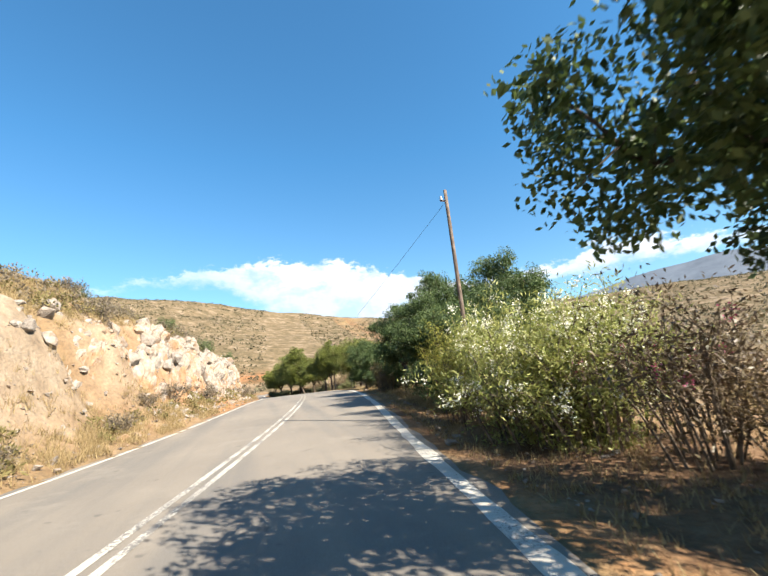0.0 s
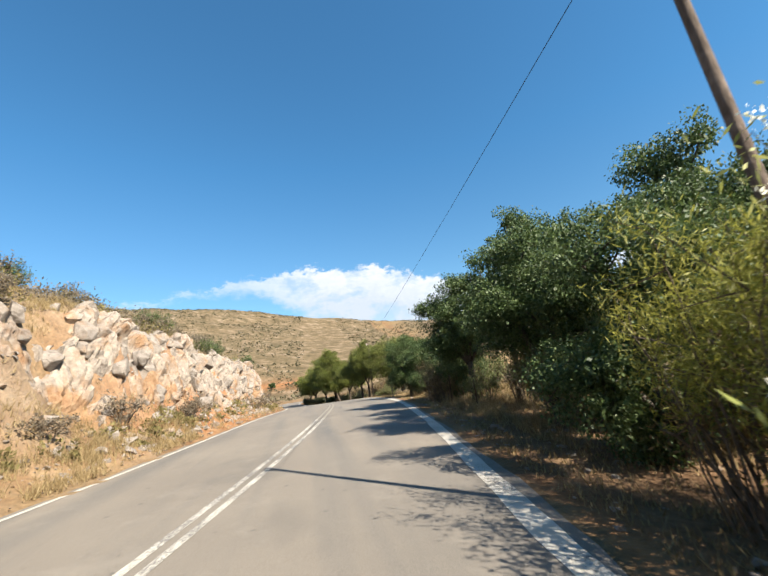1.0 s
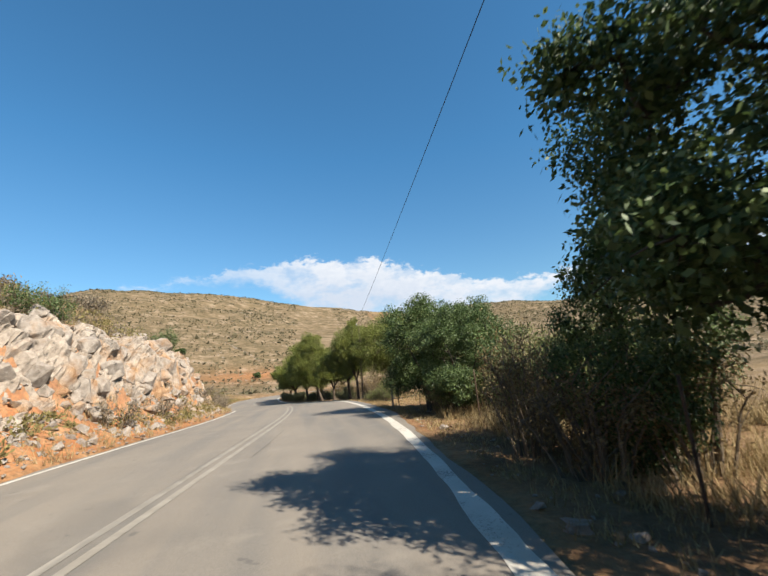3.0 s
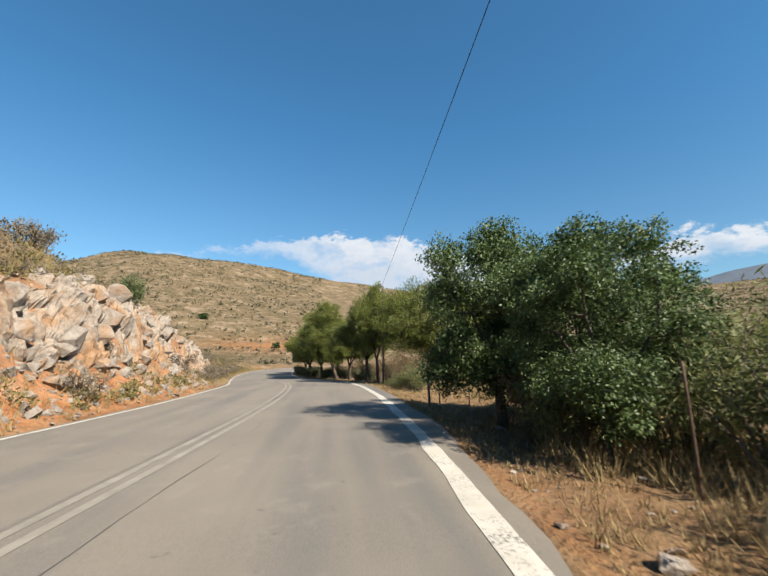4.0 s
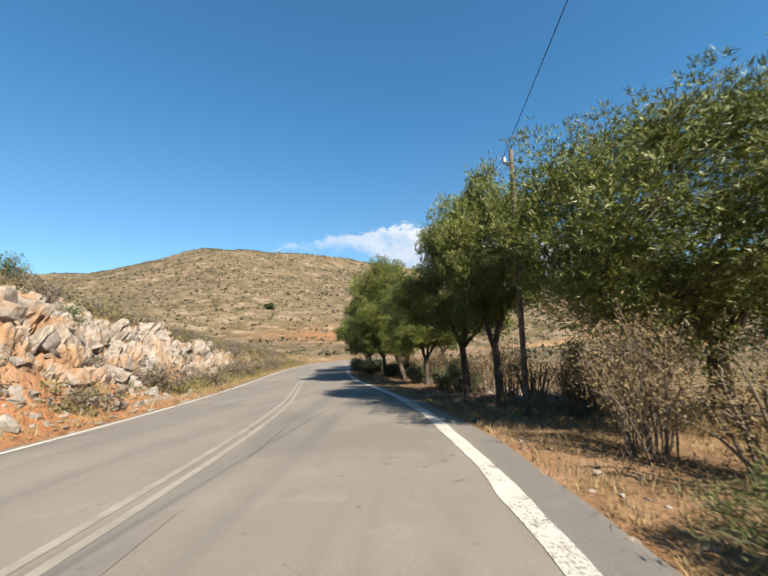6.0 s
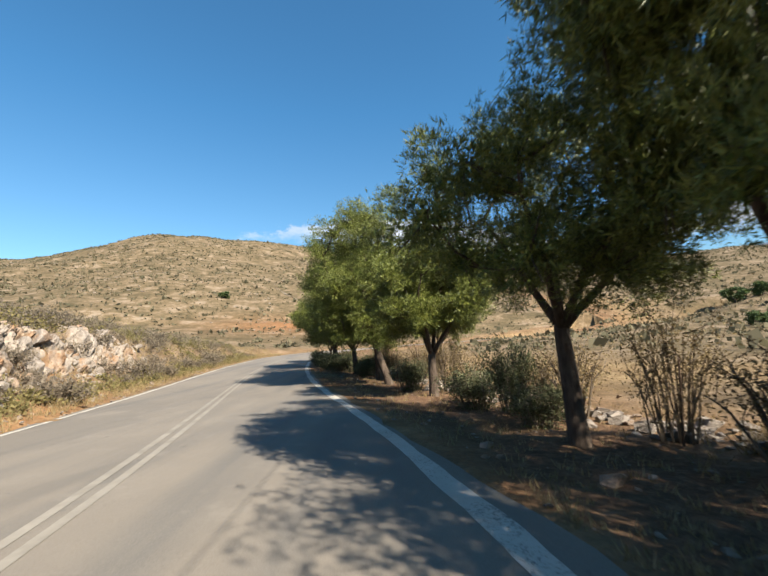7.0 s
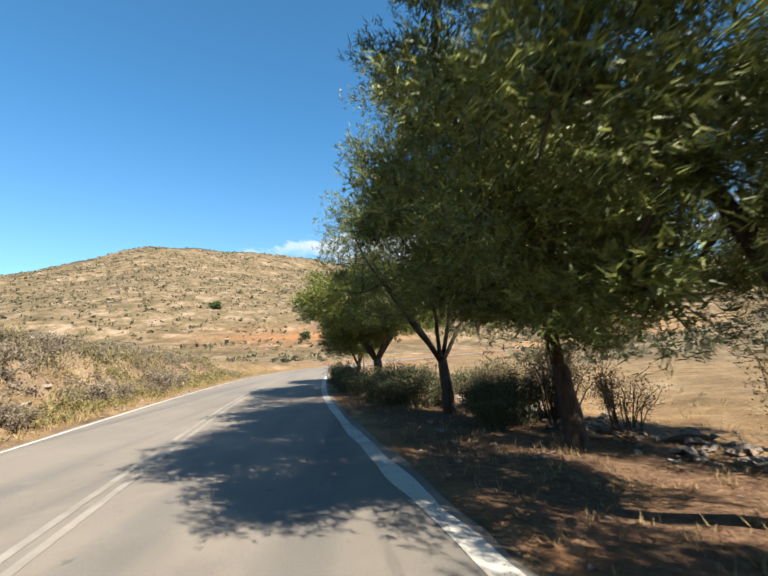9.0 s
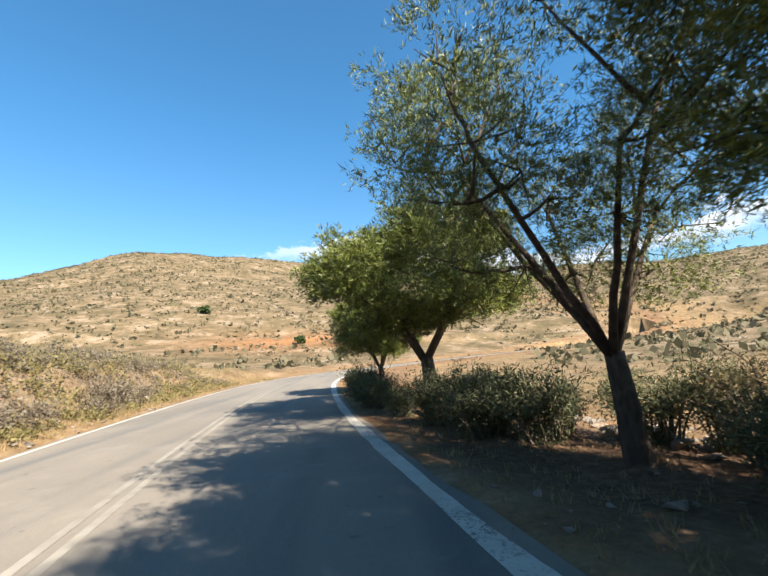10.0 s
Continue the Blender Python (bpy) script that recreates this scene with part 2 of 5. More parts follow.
def bark_material(name, dark, light):
    m = Mat(name, 0.9, 0.15)
    f = m.noise(14, 5, 0.7, local=True, stretch=(1, 1, 0.25))
    c = m.ramp(f, [(0.3, dark), (0.7, light)])
    c = m.mix(m.step(m.noise(2.5, 3, local=True), 0.55, 0.7), c, tuple(v * 1.25 for v in light))
    m.colour(c)
    m.bump(f, 0.9, 0.03)
    return m.mat


def plain_material(name, c1, c2, scale=6, rough=0.8, metal=0.0):
    m = Mat(name, rough, 0.3)
    m.b.inputs["Metallic"].default_value = metal
    f = m.noise(scale, 4, 0.65, local=True)
    m.colour(m.ramp(f, [(0.3, c1), (0.7, c2)]))
    m.bump(f, 0.3, 0.01)
    return m.mat


ASPHALT = asphalt_material()
PAINT = paint_material("road_paint", 0.56)
PAINT_EDGE = paint_material("edge_line_paint", 0.535)
PAINT_WORN = paint_material("worn_road_paint", 0.47)
GROUND = ground_material()
PAINT_FADED = plain_material("faded_road_paint", (0.162, 0.143, 0.115), (0.241, 0.216, 0.179), 2.5, 0.75)
TAR = plain_material("tar", (0.064, 0.06, 0.054), (0.09, 0.083, 0.074), 4, 0.85)
ROCK = rock_material()
LEAF_CAROB = leaf_material("evergreen_leaves", (0.022, 0.040, 0.010), (0.054, 0.086, 0.024), (0.115, 0.155, 0.052), 0.30, 0.55)
LEAF_PINE = leaf_material("pine_needles", (0.030, 0.039, 0.006), (0.092, 0.111, 0.016), (0.205, 0.213, 0.045), 0.09)
LEAF_OLEANDER = leaf_material("oleander_leaves", (0.115, 0.135, 0.028), (0.235, 0.25, 0.065), (0.36, 0.35, 0.125), 0.42)
LEAF_BROOM = leaf_material("broom_twigs", (0.12, 0.125, 0.020), (0.25, 0.245, 0.042), (0.35, 0.33, 0.075), 0.5)
LEAF_OLEANDER_MID = leaf_material("green_oleander_leaves", (0.055, 0.068, 0.020), (0.125, 0.140, 0.046), (0.215, 0.215, 0.085), 0.36, 0.65)
# oleander leaf in a darker colour, the shade under the pines painted in
LEAF_OLEANDER_SHADED = leaf_material("shaded_oleander_leaves", (0.036, 0.043, 0.018), (0.080, 0.088, 0.038), (0.155, 0.150, 0.072), 0.34, 0.7)
LEAF_DRY = leaf_material("dry_leaves", (0.078, 0.050, 0.022), (0.155, 0.108, 0.048), (0.25, 0.19, 0.09), 0.3, 0.8)
LEAF_SCRUB = leaf_material("scrub_leaves", (0.112, 0.089, 0.060), (0.185, 0.148, 0.103), (0.255, 0.21, 0.15), 0.48, 0.8)
LEAF_HEATH = leaf_material("hill_scrub_leaves", (0.072, 0.066, 0.036), (0.112, 0.098, 0.056), (0.155, 0.130, 0.080), 0.35, 0.85)
LEAF_OLIVE = leaf_material("olive_scrub_leaves", (0.088, 0.076, 0.026), (0.168, 0.142, 0.052), (0.258, 0.212, 0.088), 0.42, 0.8)
LEAF_RED = leaf_material("purple_brown_leaves", (0.042, 0.025, 0.017), (0.084, 0.055, 0.031), (0.14, 0.112, 0.053), 0.25)
FLOWER = leaf_material("cream_flowers", (0.60, 0.58, 0.44), (0.72, 0.70, 0.57), (0.80, 0.79, 0.68), 0.3)
PINK_FLOWER = leaf_material("pink_flowers", (0.30, 0.045, 0.10), (0.42, 0.075, 0.15), (0.52, 0.14, 0.22), 0.3)
STRAW = leaf_material("straw", (0.14, 0.092, 0.039), (0.235, 0.168, 0.078), (0.314, 0.241, 0.123), 0.25, 0.85)
BARK = bark_material("pine_bark", (0.034, 0.024, 0.017), (0.095, 0.07, 0.052))
BARK_GREY = bark_material("grey_bark", (0.031, 0.026, 0.021), (0.09, 0.076, 0.06))
TWIG = bark_material("pale_twigs", (0.062, 0.046, 0.033), (0.155, 0.122, 0.088))
POLE_WOOD = bark_material("weathered_pole_wood", (0.053, 0.038, 0.028), (0.151, 0.115, 0.092))
POST_WOOD = bark_material("grey_post_wood", (0.067, 0.056, 0.048), (0.168, 0.146, 0.123))
STEEL = plain_material("rusty_steel", (0.039, 0.025, 0.017), (0.09, 0.056, 0.036), 12, 0.75, 0.3)
RUBBER = plain_material("black_hose", (0.01, 0.01, 0.01), (0.02, 0.019, 0.018), 5, 0.6)
CERAMIC = plain_material("insulator_ceramic", (0.308, 0.308, 0.291), (0.392, 0.392, 0.381), 5, 0.3)
# the haze of distance is put into this blue-grey rock colour
MOUNTAIN = plain_material("hazed_mountain_rock", (0.067, 0.084, 0.112), (0.101, 0.12, 0.151), 0.01, 1.0)


# ---- shared geometry helpers ----
rng = np.random.default_rng(7)


def mesh_from(name, verts, faces, material, smooth=False):
    me = bpy.data.meshes.new(name)
    me.from_pydata([tuple(v) for v in verts], [], faces if isinstance(faces, list) else faces.tolist())
    me.materials.append(material)
    if smooth:
        me.polygons.foreach_set("use_smooth", [True] * len(me.polygons))
    me.update()
    return me


def quads_mesh(name, corners, material):
    """corners: (n, k, 3) array, one loose face of k corners each."""
    n, k, _ = corners.shape
    me = bpy.data.meshes.new(name)
    me.vertices.add(n * k)
    me.vertices.foreach_set("co", corners.reshape(-1).astype(np.float32))
    me.loops.add(n * k)
    me.loops.foreach_set("vertex_index", np.arange(n * k, dtype=np.int32))
    me.polygons.add(n)
    me.polygons.foreach_set("loop_start", np.arange(0, n * k, k, dtype=np.int32))
    me.materials.append(material)
    me.update(calc_edges=True)
    return me


def put_mesh(name, me, parent=None, label=""):
    ob = new(name, me)
    if parent is not None:
        ob.parent = parent
    if label:
        ob["label"] = label
    return ob


def part(name, bm, material, parent, label=""):
    me = bpy.data.meshes.new(name)
    bm.to_mesh(me)
    bm.free()
    me.materials.append(material)
    return put_mesh(name, me, parent, label)


def hashed(ix, iy, iz, seed):
    h = (ix.astype(np.int64) * 374761393 + iy.astype(np.int64) * 668265263 + iz.astype(np.int64) * 2147483647 + seed * 974634777) & 0xFFFFFFFF
    h = ((h ^ (h >> 13)) * 1274126177) & 0xFFFFFFFF
    return ((h ^ (h >> 16)) & 0xFFFF) / 65535.0


def vnoise(x, y, seed=0):
    x, y = np.asarray(x, float), np.asarray(y, float)
    ix, iy = np.floor(x), np.floor(y)
    fx, fy = x - ix, y - iy
    fx, fy = fx * fx * (3 - 2 * fx), fy * fy * (3 - 2 * fy)
    z = np.zeros_like(ix)
    a, b = hashed(ix, iy, z, seed), hashed(ix + 1, iy, z, seed)
    c, d = hashed(ix, iy + 1, z, seed), hashed(ix + 1, iy + 1, z, seed)
    return (a * (1 - fx) + b * fx) * (1 - fy) + (c * (1 - fx) + d * fx) * fy


def fbm(x, y, seed=0, octaves=4):
    s, amp, tot = 0, 1.0, 0
    for o in range(octaves):
        s = s + amp * (vnoise(np.asarray(x) * 2**o, np.asarray(y) * 2**o, seed + o) - 0.5)
        tot += amp
        amp *= 0.5
    return s / tot


# ---- the road's line and the land ----
# x of the right edge line for stations along y
EDGE_Y = [-60, -30, -10, -5, 0, 5, 10, 15, 20, 25, 30, 35, 40, 45, 50, 55, 60, 65, 70, 75, 80, 85, 90, 95, 100, 105, 110, 114, 118, 122, 126, 130, 136, 142, 150, 170]
EDGE_X = [-9.5, -3.8, -0.27, 0.51, 1.31, 2.13, 2.94, 3.81, 4.59, 5.2, 5.71, 6.02, 6.22, 6.23, 5.99, 5.4, 4.42, 3.27, 2.13, 1.14, 0.25, -0.52, -1.05, -1.5, -1.75, -1.6, -0.7, 0.8, 3.0, 6.0, 9.6, 14, 21, 29, 41, 75]
# the road's height along y
RISE_Y = [-60, -10, 0, 10, 20, 30, 40, 50, 60, 70, 80, 90, 100, 110, 150, 200, 300]
RISE_Z = [-1.4, -0.82, -0.71, -0.6, -0.24, 0.06, 0.0, -0.0, -0.22, -0.53, -0.58, -0.5, -0.39, -0.21, 0.5, 1.5, 3.0]
ROAD_W = 7.11
_fine = np.arange(-60, 170.1, 0.5)
_edge = np.interp(_fine, EDGE_Y, EDGE_X)
for _ in range(3):
    _pad = np.concatenate([[_edge[0]] * 5, _edge, [_edge[-1]] * 5])
    _edge = np.convolve(_pad, np.ones(11) / 11, "valid")


_rise = np.interp(_fine, RISE_Y, RISE_Z)
for _ in range(2):
    _pad = np.concatenate([[_rise[0]] * 8, _rise, [_rise[-1]] * 8])
    _rise = np.convolve(_pad, np.ones(17) / 17, "valid")


def road_z(y):
    return np.interp(y, _fine, _rise)


def edge_x(y):
    return np.interp(y, _fine, _edge)


_slope = np.gradient(_edge, _fine)


def road_cos(y):
    """Cosine of the road's heading, fading out past its end."""
    m = np.interp(y, _fine, _slope) * np.clip((240 - np.asarray(y, float)) / 70, 0, 1)
    return 1 / np.sqrt(1 + m * m)


BANK_Y = [-60, 0, 12, 20, 30, 38, 47, 55, 62, 70, 78, 86, 95, 110, 130]
BANK_H = [4.6, 4.8, 5.0, 4.9, 4.4, 4.1, 4.0, 3.6, 3.3, 3.0, 2.7, 2.4, 1.9, 1.1, 0.3]
RIDGE_AZ = [-180, -120, -90, -60, -44, -38, -33, -26, -20, -10, -5, 1, 8, 17, 31, 40, 46, 60, 90, 120, 180]
RIDGE_H = [20, 30, 42, 54, 61, 68, 81, 95, 98, 92, 85, 77, 70, 63, 63, 58, 55, 50, 36, 26, 20]


def land(x, y):
    """Height of the ground, and the masks for red earth, stone and scrub."""
    x, y = np.asarray(x, float), np.asarray(y, float)
    xr = edge_x(y)
    c = road_cos(y)
    dl = (xr - x) * c - ROAD_W      # metres left of the left line
    dr = (x - xr) * c               # metres right of the right line
    hb = np.interp(y, BANK_Y, BANK_H)
    rough = fbm(x * 0.5, y * 0.5, 3, 4)
    prof = np.interp(dl + rough * 1.6 * np.clip((dl - 0.6) / 2, 0, 1), [0.3, 0.8, 1.7, 2.4, 3.0, 3.8, 5.0, 8.0, 12], [0, 0.03, 0.16, 0.36, 0.68, 0.92, 1.04, 1.40, 1.68])
    z = hb * prof
    z = z + np.clip(dl - 8, 0, 120) * 0.07 * np.clip(hb / 3.5, 0.35, 1)
    onbank = np.clip((dl - 0.9) / 1.5, 0, 1)
    z = z + onbank * (rough * 0.55 + fbm(x * 1.9, y * 1.9, 11, 3) * 0.35) * np.clip(1.4 - dl / 14, 0.25, 1)
    # grassy mounds behind the lip of the cutting
    z = z + np.exp(-((dl - 6.6) / 2.4) ** 2) * (0.75 * np.exp(-((y - 44) / 6.5) ** 2) + 0.4 * np.exp(-((y - 31) / 4.5) ** 2))
    # right verge: a shallow dip, then rough field
    z = z + np.where(dr > 0, np.interp(dr, [0, 0.12, 0.3, 0.7, 1.4, 3, 8, 30], [-0.05, -0.04, -0.012, -0.02, -0.10, -0.12, -0.10, 0.3]), 0)
    z = z + np.clip((dr - 0.5) / 1.5, 0, 1) * (fbm(x * 0.8, y * 0.8, 21, 4) * 0.35)
    # hills round the valley
    px, py = x, y - 50
    r = np.hypot(px, py)
    az = np.degrees(np.arctan2(px, py))
    hr = np.interp(az, RIDGE_AZ, RIDGE_H)
    u = r / 400 * (1 + 0.05 * fbm(x / 90, y / 90, 31, 2))
    hill = hr * np.interp(u, [0, 0.22, 0.325, 0.38, 0.45, 0.6, 0.8, 0.93, 1.0, 1.1, 1.4, 2.2, 9], [0, 0.0, 0.06, 0.14, 0.24, 0.42, 0.72, 0.93, 1.0, 1.01, 0.85, 0.5, 0.1])
    hill = hill * (1 + 0.16 * fbm(x / 45, y / 45, 41, 3) * np.clip(1.25 - abs(u - 0.6), 0, 1))
    off = np.clip((np.maximum(dl, dr) - 2) / 25, 0, 1)
    off = np.maximum(off, np.clip((y - 150) / 30, 0, 1))
    z = z + hill * off + off * (fbm(x / 6, y / 6, 51, 3) * 0.8 * np.clip(1.6 - r / 60, 0, 1) + fbm(x / 34, y / 34, 53, 2) * 2.2) * np.clip(r / 60, 0, 1)
    z = z + road_z(y)
    on = (dl < 0.35) & (dr < 0.1) & (y < 175)
    z = np.where(on, road_z(y) - 0.06, z - 0.004)
    left = dl > 0
    red = np.where(left, np.interp(dl, [0.2, 0.8, 2.2, 3.4, 5], [0.25, 0.9, 1.0, 0.7, 0]) * np.interp(y, [0, 15, 20, 26, 60, 72], [0.06, 0.12, 0.25, 1, 1, 0.15]), 0)
    patch = 0.42 * np.exp(-(((x + 18) / 18) ** 2 + ((y - 168) / 13) ** 2)) + 0.5 * np.exp(-(((x + 2) / 13) ** 2 + ((y - 172) / 9) ** 2))
    red = np.clip(red + patch + np.where(dr > 0.3, np.interp(dr, [0.3, 1, 5, 9], [0.4, 0.2, 0.12, 0]), 0), 0, 1)
    stone = np.where(left, np.interp(dl, [0.6, 1.5, 2.5, 4.4, 5.5], [0.05, 0.15, 0.3, 0.3, 0.02]) * np.clip(hb / 3.5, 0.2, 1) * np.interp(y, [8, 26], [2.0, 1.0]), 0) * np.clip(0.8 + rough * 2.5, 0, 1)
    scrub = np.clip((np.maximum(dl - 5, dr - 14)) / 10, 0, 1)
    scrub = np.where((y > 60) & left, np.maximum(scrub, np.clip((dl - 1) / 3, 0, 1) * np.clip((y - 60) / 6, 0, 1)), scrub)
    return z, red, stone, scrub


def ground_z(x, y):
    return float(land(np.array([x]), np.array([y]))[0][0])


def build_ground():
    ys = np.concatenate([np.arange(-300, -60, 30), np.arange(-60, -6, 3), np.arange(-6, 100, 0.4), np.arange(100, 180, 1.5), np.arange(180, 520, 5), np.geomspace(520, 3600, 14)])
    d_right = np.concatenate([np.arange(0.45, 6, 0.35), np.arange(6, 14, 0.8), np.arange(14, 40, 2), np.arange(40, 420, 8), np.geomspace(420, 3600, 14)])
    d_left = np.concatenate([np.arange(0.35, 7.5, 0.22), np.arange(7.5, 14, 0.5), np.arange(14, 40, 1.6), np.arange(40, 420, 7), np.geomspace(420, 3600, 14)])
    ds = np.concatenate([-(d_left[::-1] + ROAD_W), [-ROAD_W + 0.3, -3.5, 0.05, 0.22], d_right])
    Y, D = np.meshgrid(ys, ds, indexing="ij")
    X = edge_x(Y) + D + np.clip(D, -14, 14) * (1 / road_cos(Y) - 1)
    z, red, stone, scrub = land(X, Y)
    nr, nc = X.shape
    verts = np.stack([X, Y, z], -1).reshape(-1, 3)
    i = np.arange(nr * nc).reshape(nr, nc)
    faces = np.stack([i[:-1, :-1], i[:-1, 1:], i[1:, 1:], i[1:, :-1]], -1).reshape(-1, 4)
    me = mesh_from("ground", verts, faces, GROUND, True)
    col = me.color_attributes.new("zone", "FLOAT_COLOR", "POINT")
    rgba = np.stack([red, stone, scrub, np.ones_like(red)], -1).reshape(-1).astype(np.float32)
    col.data.foreach_set("color", rgba)
    DR = X - edge_x(Y)
    cover = np.interp(Y, [-20, 6, 12, 26, 30, 34, 40, 42, 52, 55, 95, 100], [0.9, 0.8, 0.5, 0.45, 0.4, 0.7, 0.6, 0.1, 0.1, 0.95, 0.95, 0.4])
    lit = np.interp(DR, [0.4, 0.9, 3.6, 5.5], [0.0, 1.0, 1.0, 0.0]) * cover * np.clip(0.9 + fbm(X * 0.7, Y * 0.7, 97, 3) * 1.8, 0, 1)
    att = me.attributes.new("litter", "FLOAT", "POINT")
    att.data.foreach_set("value", lit.reshape(-1).astype(np.float32))
    return tagged(put_mesh("ground", me), "dry stony hillside with red earth and straw grass", "ground", kind="structure")


build_ground()


def ribbon(name, d0, d1, y0, y1, z, step, material, ragged=0.0, seed=0, margin=None):
    """A strip of the road between two offsets from its right edge line."""
    ys = np.arange(y0, y1 + step / 2, step)
    a = edge_x(ys)
    m = np.gradient(a, ys)
    c = 1 / np.sqrt(1 + m * m)
    cols = np.linspace(d0, d1, max(2, int(abs(d1 - d0) / 1.2) + 1))
    P = []
    for k, d in enumerate(cols):
        dd = np.full_like(ys, d)
        if ragged and k in (0, len(cols) - 1):
            dd = dd + fbm(ys * 0.9, ys * 0 + k, seed, 4) * ragged
        if margin is not None and k == len(cols) - 1:
            dd = dd + margin(ys)
        P.append(np.stack([a + dd * c, ys - dd * c * m, road_z(ys) + z], -1))
    P = np.stack(P, 1)
    n, k = P.shape[:2]
    i = np.arange(n * k).reshape(n, k)
    f = np.stack([i[:-1, :-1], i[:-1, 1:], i[1:, 1:], i[1:, :-1]], -1).reshape(-1, 4)
    return put_mesh(name, mesh_from(name, P.reshape(-1, 3), f, material))


tagged(ribbon("road", -ROAD_W - 0.20, 0.24, -60, 160, 0.0, 0.5, ASPHALT, 0.24, 5, lambda y: np.interp(y, [30, 36, 50, 58], [0, 0.3, 0.3, 0])), "sun-bleached grey asphalt country road", "road", kind="structure")
tagged(ribbon("edge_line_right", -0.115, 0.115, -60, 160, 0.005, 0.16, PAINT_EDGE, 0.09, 23), "broad worn white edge line on asphalt", "road marking", kind="structure")
tagged(ribbon("edge_line_left", -ROAD_W - 0.06, -ROAD_W + 0.06, -60, 160, 0.005, 0.5, PAINT), "narrow white edge line beside the bank", "road marking", kind="structure")
tagged(ribbon("centre_line_a", -ROAD_W / 2 + 0.06, -ROAD_W / 2 + 0.17, -60, 24, 0.005, 0.5, PAINT_WORN), "faded white double centre line", "road marking", kind="structure")
tagged(ribbon("centre_line_a", -ROAD_W / 2 + 0.06, -ROAD_W / 2 + 0.17, 24, 160, 0.005, 0.5, PAINT_FADED), "nearly worn away double centre line", "road marking", kind="structure")
tagged(ribbon("centre_line_b", -ROAD_W / 2 - 0.17, -ROAD_W / 2 - 0.06, -60, 24, 0.005, 0.5, PAINT_WORN), "faded white double centre line", "road marking", kind="structure")
tagged(ribbon("centre_line_b", -ROAD_W / 2 - 0.17, -ROAD_W / 2 - 0.06, 24, 160, 0.005, 0.5, PAINT_FADED), "nearly worn away double centre line", "road marking", kind="structure")


def build_seam():
    """The narrow tarred seam that runs along the lane."""
    ys = np.arange(29, 55, 0.35)
    a = edge_x(ys) - 2.95 + fbm(ys * 0.5, ys * 0, 17, 4) * 0.22
    w = 0.020 * np.clip(fbm(ys * 0.8, ys * 0 + 5, 19, 3) + 0.15, 0, 1)
    P = np.stack([np.stack([a - w, ys, road_z(ys) + 0.004], -1), np.stack([a + w, ys, road_z(ys) + 0.004], -1)], 1)
    i = np.arange(len(ys) * 2).reshape(-1, 2)
    f = np.stack([i[:-1, 0], i[:-1, 1], i[1:, 1], i[1:, 0]], -1)
    tagged(put_mesh("road_seam", mesh_from("road_seam", P.reshape(-1, 3), f, TAR)), "thin dark tarred seam in the asphalt", "road seam", kind="structure")


build_seam()


# ---- plants ----
def tube(path, radii, sides=7):
    """Vertices and faces of a tapered round limb along a path."""
    path = np.asarray(path, float)
    tang = np.gradient(path, axis=0)
    tang /= np.linalg.norm(tang, axis=1, keepdims=True) + 1e-9
    ref = np.array([0.31, 0.95, 0.05])
    u = np.cross(tang, ref)
    u /= np.linalg.norm(u, axis=1, keepdims=True) + 1e-9
    v = np.cross(tang, u)
    a = np.linspace(0, 2 * np.pi, sides, endpoint=False)
    ring = np.cos(a)[None, :, None] * u[:, None] + np.sin(a)[None, :, None] * v[:, None]
    verts = (path[:, None] + ring * np.asarray(radii)[:, None, None]).reshape(-1, 3)
    n = len(path)
    faces = []
    for i in range(n - 1):
        for j in range(sides):
            k = (j + 1) % sides
            faces.append((i * sides + j, i * sides + k, (i + 1) * sides + k, (i + 1) * sides + j))
    faces.append(tuple(range(sides))[::-1])
    faces.append(tuple((n - 1) * sides + j for j in range(sides)))
    return verts, faces


def join_tubes(parts):
    V, F, off = [], [], 0
    for v, f in parts:
        V.append(v)
        F += [tuple(i + off for i in q) for q in f]
        off += len(v)
    return np.concatenate(V), F


def wobbly(a, b, n, amount, r, sag=0.0):
    a, b = np.asarray(a, float), np.asarray(b, float)
    t = np.linspace(0, 1, n)[:, None]
    p = a + (b - a) * t
    j = r.normal(0, amount, (n, 3)) * np.sin(np.pi * np.linspace(0, 1, n))[:, None]
    p = p + np.cumsum(j, 0) * 0.5
    p[:, 2] += sag * np.sin(np.pi * t[:, 0])
    return p


def leaves(centres, length, width, r, up=0.3, droop=0.0, outward=None):
    """Loose pointed leaves, each a four-cornered blade, at the given places."""
    n = len(centres)
    d = r.normal(0, 1, (n, 3))
    d[:, 2] += up
    if outward is not None:
        d = d + outward
    d /= np.linalg.norm(d, axis=1, keepdims=True)
    d[:, 2] -= droop
    s = np.cross(d, r.normal(0, 1, (n, 3)))
    s /= np.linalg.norm(s, axis=1, keepdims=True) + 1e-9
    L = (length * r.uniform(0.65, 1.3, n))[:, None]
    W = (width * r.uniform(0.7, 1.25, n))[:, None]
    a = centres
    b = centres + d * L * 0.5 + s * W * 0.5
    c = centres + d * L
    e = centres + d * L * 0.5 - s * W * 0.5
    return np.stack([a, b, c, e], 1)


